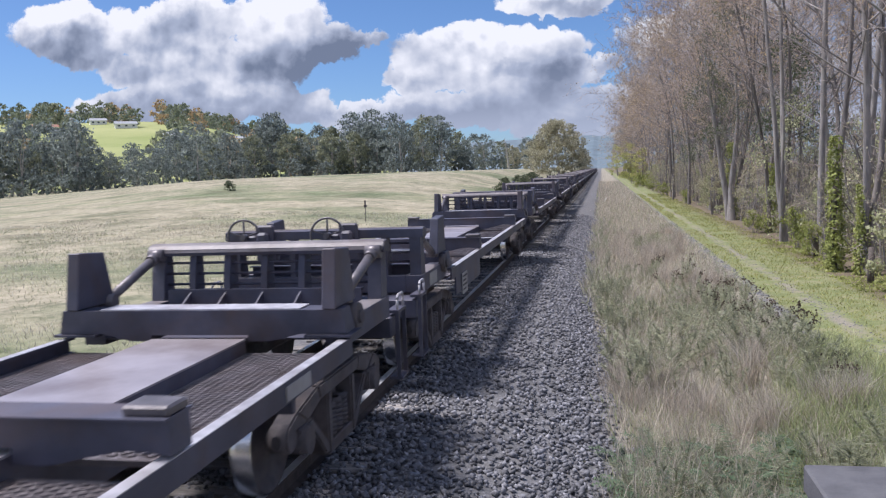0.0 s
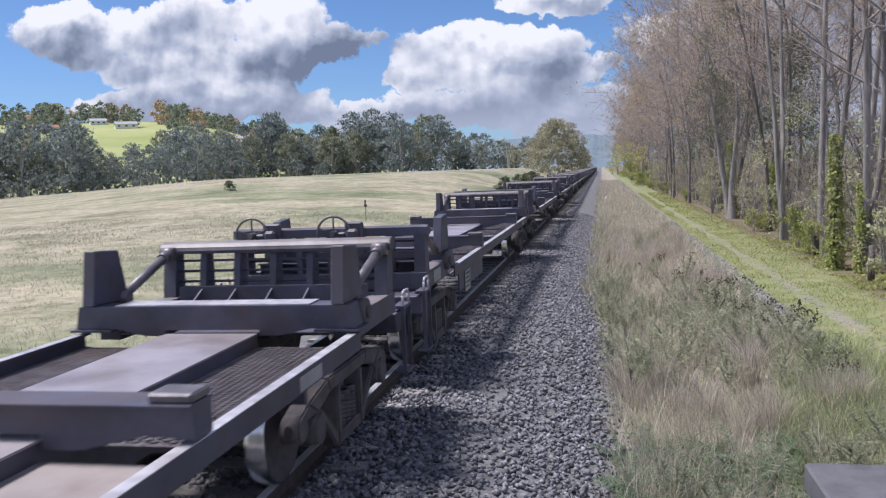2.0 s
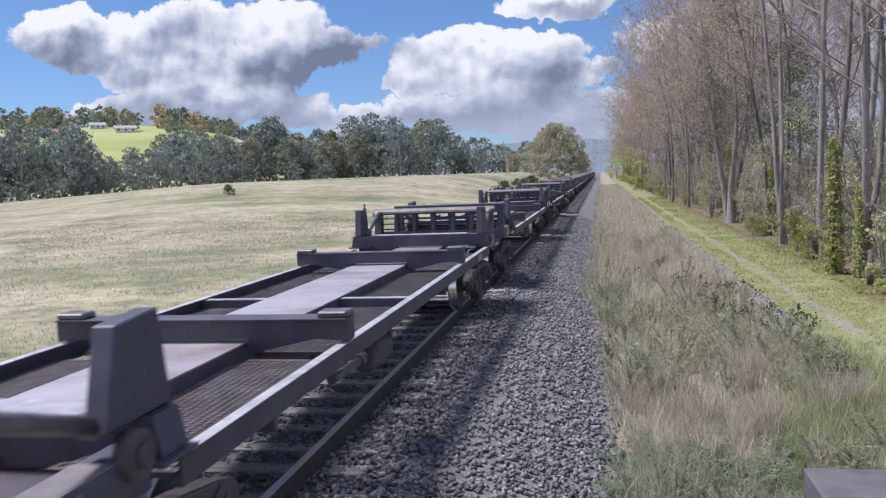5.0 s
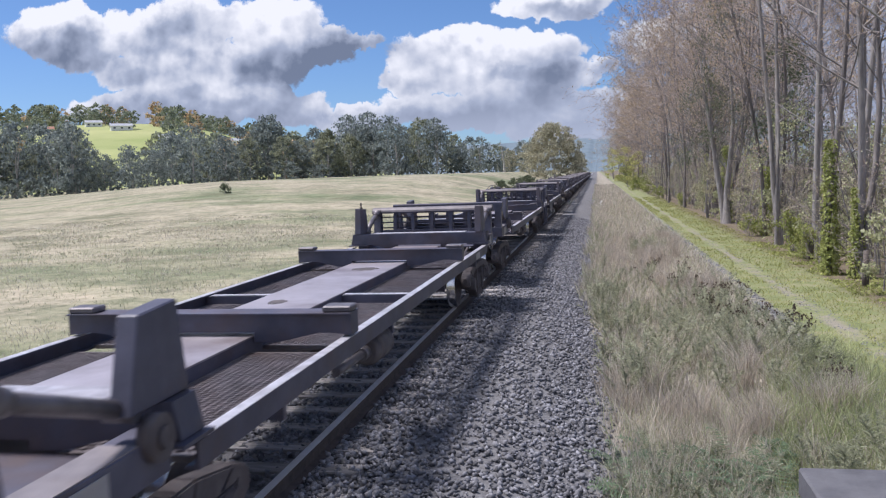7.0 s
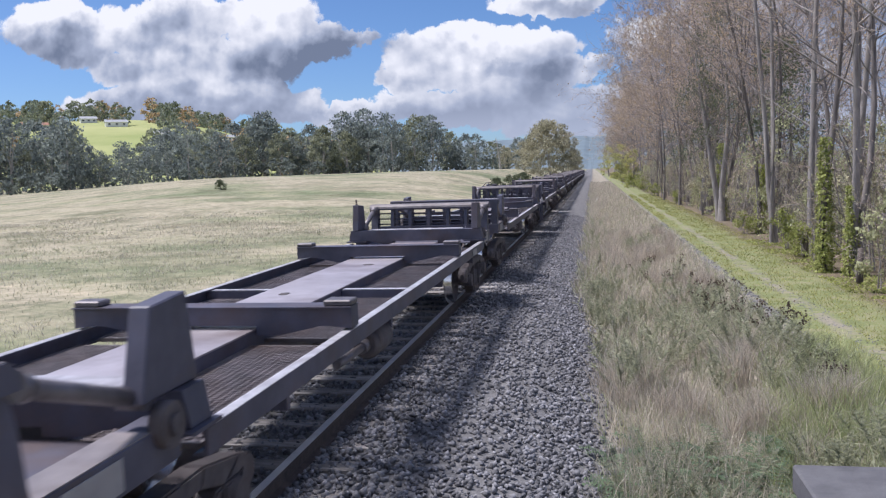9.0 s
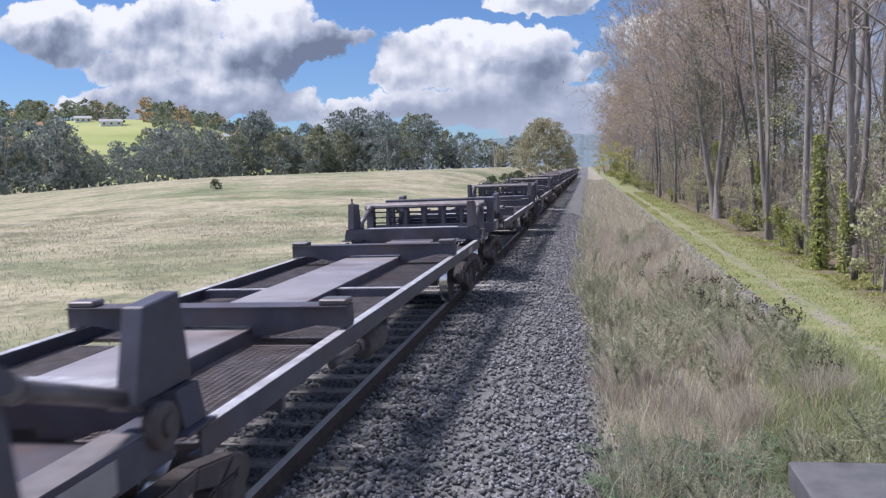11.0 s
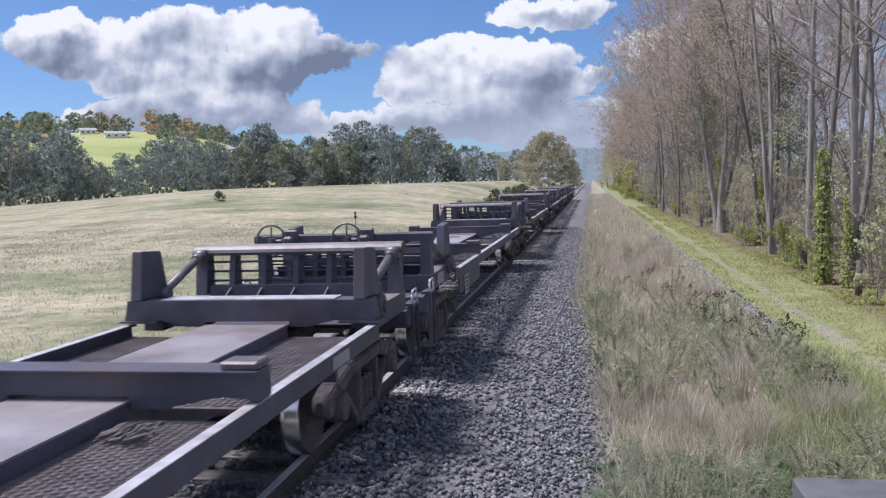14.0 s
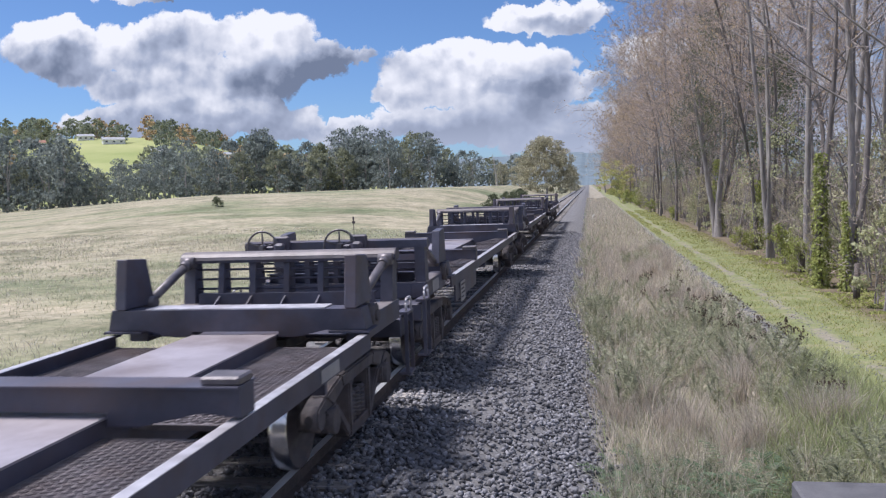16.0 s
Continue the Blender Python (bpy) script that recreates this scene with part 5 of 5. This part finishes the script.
def woods():
    rng = np.random.default_rng(21)
    used, kinds = set(), []
    for k in range(6):
        h = rng.uniform(14, 22)
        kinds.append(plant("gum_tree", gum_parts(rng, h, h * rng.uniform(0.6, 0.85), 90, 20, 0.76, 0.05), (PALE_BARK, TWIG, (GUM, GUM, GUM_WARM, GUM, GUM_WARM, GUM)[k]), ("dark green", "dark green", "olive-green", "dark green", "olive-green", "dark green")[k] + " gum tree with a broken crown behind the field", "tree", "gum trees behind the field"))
    i = 0
    for left, dist, size in [(a, 262 + 40 * rng.uniform() + (45 if a < 26 else 0), None) for a in np.arange(4.2, 44, 0.66)] + [(a, 320 + 40 * rng.uniform(), None) for a in np.arange(8, 44, 1.7)]:
        if size is None:
            size = rng.uniform(0.75, 1.12)
            size *= 0.66 if left < 9.5 else 1.12 if left < 24 else 0.92 if left < 28.6 else 0.70 if left < 33 else 1.14
        x, y = polar(left + rng.uniform(-0.3, 0.3), dist)
        put(kinds, used, i if i < 6 else int(rng.integers(6)), x, y, rng.uniform(0, 6.28), size)
        i += 1
    # low scrub that closes the foot of the wood
    used, kinds = set(), []
    for k in range(3):
        kinds.append(plant("field_scrub", gum_parts(rng, 5.5, 8, 36, 22, 0.6, 0.02, boughs=2), (BARK, TWIG, GUM), "dark scrub at the foot of the gum trees", "shrub", "scrub behind the field"))
    for i, a in enumerate(np.arange(5, 46, 0.6)):
        x, y = polar(a, 250 + 30 * rng.uniform() + (45 if a < 26 else 0))
        put(kinds, used, i, x, y, rng.uniform(0, 6.28), rng.uniform(0.6, 1.4))
    # trees by the line, sunlight put into their olive-tan leaf colour
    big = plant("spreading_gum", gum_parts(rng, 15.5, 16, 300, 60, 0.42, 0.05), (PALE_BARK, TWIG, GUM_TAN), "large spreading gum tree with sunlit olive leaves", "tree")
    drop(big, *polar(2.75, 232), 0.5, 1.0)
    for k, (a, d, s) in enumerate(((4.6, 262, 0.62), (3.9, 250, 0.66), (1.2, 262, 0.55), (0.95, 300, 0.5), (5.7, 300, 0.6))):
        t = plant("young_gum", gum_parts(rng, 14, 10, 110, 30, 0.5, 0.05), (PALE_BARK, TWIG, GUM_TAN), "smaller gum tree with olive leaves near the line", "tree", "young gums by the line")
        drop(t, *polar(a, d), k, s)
    dead = plant("dead_tree", tree_parts(rng, 9.5, 0.32, 7, 3, 0, 0.22, 0.9, 0, 0.1, 0.5), (PALE_BARK, TWIG, GUM), "dead tree with a bleached pale trunk", "tree")
    drop(dead, *polar(6.05, 235), 0.4, 1.0)
    for k, (a, d, s) in enumerate(((24.5, 100, 0.30), (5.3, 112, 0.55), (6.4, 100, 0.5), (4.6, 120, 0.62))):
        b = plant("field_bush", gum_parts(rng, 4, 5, 40, 60, 0.28, 0.02, (0.13, 0.22)), (BARK, TWIG, EVERGREEN), "low grey-green bush standing in the field", "shrub", "bushes in the field")
        drop(b, *polar(a, d), k, s)


def hillside():
    """Trees, hedges and houses on the far green hill."""
    rng = np.random.default_rng(8)
    used, kinds = set(), []
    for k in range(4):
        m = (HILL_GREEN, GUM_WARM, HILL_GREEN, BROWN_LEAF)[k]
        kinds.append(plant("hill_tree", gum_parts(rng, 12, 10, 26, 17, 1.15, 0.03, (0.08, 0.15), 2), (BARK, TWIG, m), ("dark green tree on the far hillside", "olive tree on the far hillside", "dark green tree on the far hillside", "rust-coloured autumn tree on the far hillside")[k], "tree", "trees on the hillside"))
    i = 0
    while i < 330:
        a = rng.uniform(14, 41)
        d = rng.uniform(860, 1120) if i % 2 else 420 + 600 * rng.uniform() ** 1.5
        if i % 3 == 0 and 28.7 < a < 33.3:
            a -= 5.0
        if 28.7 < a < 33.3 and 430 < d < 800:
            continue
        x, y = polar(a, d)
        put(kinds, used, i if i < 4 else int(rng.choice((0, 1, 2, 2, 0, 3))), x, y, rng.uniform(0, 6.28), rng.uniform(0.9, 1.9))
        i += 1
    for k, (a, d, w, roof) in enumerate(((30.6, 800, 18, TIN_GREY), (27.9, 700, 12, TIN_GREY), (35.2, 790, 20, TIN), (32.2, 860, 14, TIN_GREY), (23.5, 760, 12, TIN_GREY))):
        x, y = polar(a, d)
        z = ground_z(x, y)
        h = new("farmhouse")
        bm = bmesh.new()
        box(bm, -w / 2, w / 2, -4, 4, -1.0, 3.2)
        part("wall", bm, WHITE, h)
        bm = bmesh.new()
        prism(bm, [(-4.8, 3.2), (4.8, 3.2), (0, 5.6)], "x", -w / 2 - 0.6, w / 2 + 0.6)
        part("roof", bm, roof, h)
        for q in range(3):
            bm = bmesh.new()
            c = -w / 3 + q * w / 3
            box(bm, c - 0.9, c + 0.9, -4.06, -3.9, 0.9, 2.3)
            part("window", bm, GLASS_DARK, h)
        h.matrix_basis = pose(x, y, z, 0, 0, a + 8)
        tagged(h, "white farmhouse with a pitched roof on the far hillside", "house", "houses on the hillside")


underwood()
woods()
hillside()


# ---- small things by the line ----
def lid_box():
    """The flat-topped cabinet at the camera's feet."""
    ob = new("trackside_cabinet")
    z0 = ground_z(4.4, 2.4)
    bm = bmesh.new()
    box(bm, 3.93, 5.1, 1.6, 3.10, z0 - 0.05, 1.10, 0.01)
    part("cabinet_body", bm, CONCRETE, ob)
    bm = bmesh.new()
    box(bm, 3.90, 5.14, 1.56, 3.14, 1.10, 1.20, 0.008)
    part("lid", bm, CONCRETE, ob, "dark flat lid, scuffed and dusty")
    tagged(ob, "dark grey trackside cabinet with a flat weathered lid", "cabinet")


def marker(x, y, h):
    ob = new("marker_post")
    z = ground_z(x, y)
    bm = bmesh.new()
    tube(bm, (0, 0, -0.1), (0, 0, h), 0.022, seg=8)
    part("pole", bm, CAST, ob)
    bm = bmesh.new()
    tube(bm, (0, -0.02, h - 0.30), (0, 0.02, h - 0.30), 0.11, seg=12)
    box(bm, -0.06, 0.06, -0.02, 0.02, h - 0.16, h + 0.06, 0.01)
    part("marker_head", bm, CAST, ob)
    ob.location = (x, y, z)
    tagged(ob, "thin dark marker post standing in the field grass", "post")


def white_lever():
    ob = new("white_marker")
    x, y = 3.45, 66.0
    bm = bmesh.new()
    pts = [(0, 0, -0.1), (0, 0, 0.5), (0.05, 0, 0.72), (0.2, 0, 0.82)]
    for p, q in zip(pts, pts[1:]):
        tube(bm, p, q, 0.07, seg=8)
    part("bent_pipe", bm, WHITE, ob)
    bm = bmesh.new()
    tube(bm, (0, 0, 0.35), (1.1, -0.2, 0.05), 0.05, seg=8)
    part("stay", bm, WHITE, ob)
    ob.scale = (0.6, 0.6, 0.6)
    ob.location = (x, y, ground_z(x, y))
    tagged(ob, "white-painted bent pipe standing beside the ballast", "marker")


def fence_post(x, y, h):
    ob = new("fence_post")
    bm = bmesh.new()
    tube(bm, (0, 0, -0.2), (0.02, 0, h), 0.075, 0.06, seg=9)
    part("post", bm, TIMBER, ob)
    ob.location = (x, y, ground_z(x, y))
    tagged(ob, "old dark timber fence post at the edge of the trees", "post", "old fence posts")


def weed(rng, x, y, h, dark):
    """A tall weed: stalk, side shoots, flower heads."""
    ob = new("tall_weed")
    v, f, sv, sf = [], [], [], []
    for s in range(int(rng.integers(5, 9))):
        a, l = rng.uniform(0, 6.28), rng.uniform(0.15, 0.6) * h
        hh = h * rng.uniform(0.45, 0.85)
        top = Vector((math.cos(a) * l, math.sin(a) * l, hh))
        n = len(v)
        for k in range(3):
            o = Vector((math.cos(2.09 * k), math.sin(2.09 * k), 0)) * 0.005
            v.extend((tuple(o), tuple(top + o * 0.5)))
        f.extend(((n, n + 2, n + 3, n + 1), (n + 2, n + 4, n + 5, n + 3), (n + 4, n, n + 1, n + 5)))
        for _ in range(90):
            t = rng.uniform(0.15, 0.95)
            c = top * t
            d = Vector((rng.normal(), rng.normal(), rng.uniform(0.1, 1.2))).normalized() * h * rng.uniform(0.05, 0.17)
            w = d.orthogonal().normalized() * 0.0058
            n = len(v)
            v.extend((tuple(c - w), tuple(c + w), tuple(c + d)))
            f.append((n, n + 1, n + 2))
        if dark:
            for _ in range(13):
                c = top + Vector(rng.normal(0, 0.032, 3))
                m = Euler(rng.uniform(-3, 3, 3)).to_matrix()
                n = len(sv)
                sv.extend(tuple(c + m @ Vector(o) * 0.019) for o in ((-1, 0, 0), (0, -0.8, 0), (1, 0, 0), (0, 0.8, 0.3)))
                sf.append((n, n + 1, n + 2, n + 3))
    tagged(part("foliage", raw("foliage", v, f, HERB), None, ob), kind="stuff")
    if sf:
        tagged(part("seed_head", raw("seed_head", sv, sf, SEED), None, ob, "dark dry seed heads"), kind="stuff")
    ob.location = (x, y, ground_z(x, y))
    tagged(ob, "tall weed with dark dry seed heads on the verge" if dark else "feathery grey-green weed beside the ballast", "weed", "seeded weeds" if dark else "feathery weeds")
    return ob


def straw_clump(rng, h):
    """A tussock of dead stalks, leaning outwards."""
    ob = new("straw_tussock")
    n = 190
    x, y = rng.normal(0, 0.075, n), rng.normal(0, 0.075, n)
    v, f = blades(x, y, h * rng.uniform(0.4, 1.0, n), 0.0038, rng, 0.8, np.zeros(n))
    tagged(part("tussock", scatter_mesh("tussock", v, f, (STALK,)), None, ob), kind="stuff")
    tagged(ob, "tussock of dead straw-brown stalks on the verge", "grass", "dead tussocks on the verge")
    return ob


def herbage():
    """Weeds and tussocks crowding the verge."""
    rng = np.random.default_rng(44)
    leafy = [weed(rng, 3.6 + 0.3 * k, 9.3 + 1.2 * k, 0.5 + 0.08 * k, False) for k in range(5)]
    straw = [straw_clump(rng, 0.45 + 0.12 * k) for k in range(4)]
    used, i = set(), 0
    while i < 240:
        y = 6.6 + 30 * rng.uniform() ** 1.7
        x = rng.uniform(3.15, 5.9)
        edge = 3.42 - 0.42 * smooth(11, 18, y) + 0.45 * noise.noise((0.3, y * 0.45, 2.0))
        if y < 8.7 and x < 4.9 and i % 4:
            i += 1
            continue
        if x < edge - 0.1 or noise.noise((x * 0.8, y * 0.5, 9.0)) + rng.uniform(-0.3, 0.3) < -0.12:
            continue
        green = noise.noise((x * 0.7, y * 0.35, 4.0)) + rng.uniform(-0.25, 0.25) > (-0.1 if y < 17 else 0.12)
        put(leafy if green else straw, used, int(rng.integers(20)), x, y, rng.uniform(0, 6.28), rng.uniform(0.65, 1.15))
        i += 1


def verge():
    rng = np.random.default_rng(3)
    for x, y, h in ((5.35, 14.6, 1.25), (5.5, 14.2, 1.0), (5.75, 12.8, 1.0), (5.85, 12.4, 1.05), (5.9, 10.3, 0.4), (6.0, 10.6, 0.35), (4.9, 17, 1.1), (4.6, 18.5, 1.1), (5.2, 16, 1.0), (5.0, 20, 1.1), (4.4, 22, 1.0), (5.4, 13.4, 0.9), (5.1, 15.3, 1.1), (5.95, 11.2, 0.4)):
        weed(rng, x, y, h * 0.72, True)
    for x, y, h in ((3.55, 10.4, 0.85), (3.65, 10.8, 0.95), (3.8, 11.2, 1.0), (3.5, 11.4, 0.8), (4.1, 11.9, 1.0), (4.3, 12.3, 0.95), (3.9, 12.8, 0.9), (4.6, 12.9, 0.9), (3.3, 12.6, 0.6), (3.6, 13.4, 0.8), (4.4, 14.2, 0.9), (3.2, 15.5, 0.6), (3.9, 15.4, 0.8), (4.7, 10.6, 0.7), (4.9, 11.6, 0.8), (5.2, 10.2, 0.6), (5.4, 11.8, 0.8), (3.2, 18, 0.7), (3.0, 20.5, 0.6), (3.3, 23, 0.8), (3.1, 27, 0.8), (5.1, 13.2, 0.9), (5.6, 12.6, 0.8), (4.8, 15.6, 0.9), (3.2, 31, 0.8), (3.3, 36, 0.9)):
        weed(rng, x, y, h, False)


def fern(rng, x, y, r):
    """A clump of arching fronds with paired leaflets."""
    v, f = [], []
    for k in range(11):
        a = 6.2832 * k / 11 + rng.normal(0, 0.25)
        ln, rise = r * rng.uniform(0.7, 1.1), rng.uniform(0.45, 0.9)
        out = Vector((math.cos(a), math.sin(a), 0))
        side = Vector((-math.sin(a), math.cos(a), 0))
        for j in range(13):
            t = 0.12 + 0.88 * j / 13
            c = out * ln * t + Vector((0, 0, ln * rise * (t - 0.62 * t * t) * 1.6))
            w = ln * 0.30 * (1 - t) ** 0.7 + 0.012
            for e in (-1, 1):
                n = len(v)
                tip = c + side * e * w + out * w * 0.5 + Vector((0, 0, rng.normal(-0.01, 0.012)))
                v.extend((tuple(c), tuple(c + out * ln * 0.055), tuple(tip)))
                f.append((n, n + 1, n + 2))
    ob = new("fern_clump")
    tagged(part("fronds", raw("fronds", v, f, FERN), None, ob), kind="stuff")
    ob.location = (x, y, ground_z(x, y))
    tagged(ob, "low blue-green ferny plant on the verge", "fern", "ferny plants on the verge")


def evergreens():
    """Dark evergreen boughs among the bare trees."""
    rng = np.random.default_rng(31)
    for k, (x, y, h) in enumerate(((8.9, 40.5, 10.5), (10.0, 32.5, 7.0), (9.2, 50.0, 8.0), (10.5, 60.0, 9.0))):
        t = plant("evergreen_tree", gum_parts(rng, h, 3.4, 34, 150, 0.075, 0.32), (BARK, TWIG, EVERGREEN), "dark evergreen tree standing among the bare trees", "tree", "evergreens along the track")
        drop(t, x, y, k, 1.0)


lid_box()
evergreens()
ferns = np.random.default_rng(17)
for x, y, r in ((3.5, 7.3, 0.5), (4.45, 7.95, 0.52), (3.65, 7.5, 0.4), (3.95, 7.0, 0.48), (4.65, 7.1, 0.42), (3.75, 7.7, 0.42), (4.25, 6.8, 0.45), (3.4, 8.2, 0.36), (4.9, 8.6, 0.34), (3.6, 6.7, 0.4), (3.75, 8.3, 0.42), (4.75, 7.6, 0.5), (3.7, 6.9, 0.42), (4.2, 7.4, 0.45), (4.5, 7.3, 0.5), (3.55, 7.0, 0.5), (4.0, 8.0, 0.4), (5.0, 8.1, 0.4)):
    fern(ferns, x, y, r)
marker(*polar(15.75, 56), 1.35)
white_lever()
for x, y, h in ((8.75, 19.2, 0.75), (8.9, 24.5, 0.7)):
    fence_post(x, y, h)
verge()
herbage()


# ---- sleepers ----
def sleepers():
    line = tagged(new("track_bed"), "railway track bed with grey timber sleepers", "track", kind="structure")
    shapes = []
    rng = np.random.default_rng(9)
    for k in range(4):
        bm = bmesh.new()
        box(bm, -1.27 + 0.03 * k, 1.25, -0.115, 0.115, -0.30, -0.155, 0.012)
        for v in bm.verts:
            v.co += Vector(rng.normal(0, 0.004, 3))
        shapes.append(mesh_of("sleeper", bm, SLEEPER))
    for i in range(290):
        y = -6 + i * 0.605
        ob = new("sleeper", shapes[i % 4])
        ob.parent = line
        ob.location = (rng.normal(0, 0.02), y, rng.normal(0.004, 0.006))
        ob.rotation_euler = (0, 0, rng.normal(0, 0.012))


sleepers()


motions()
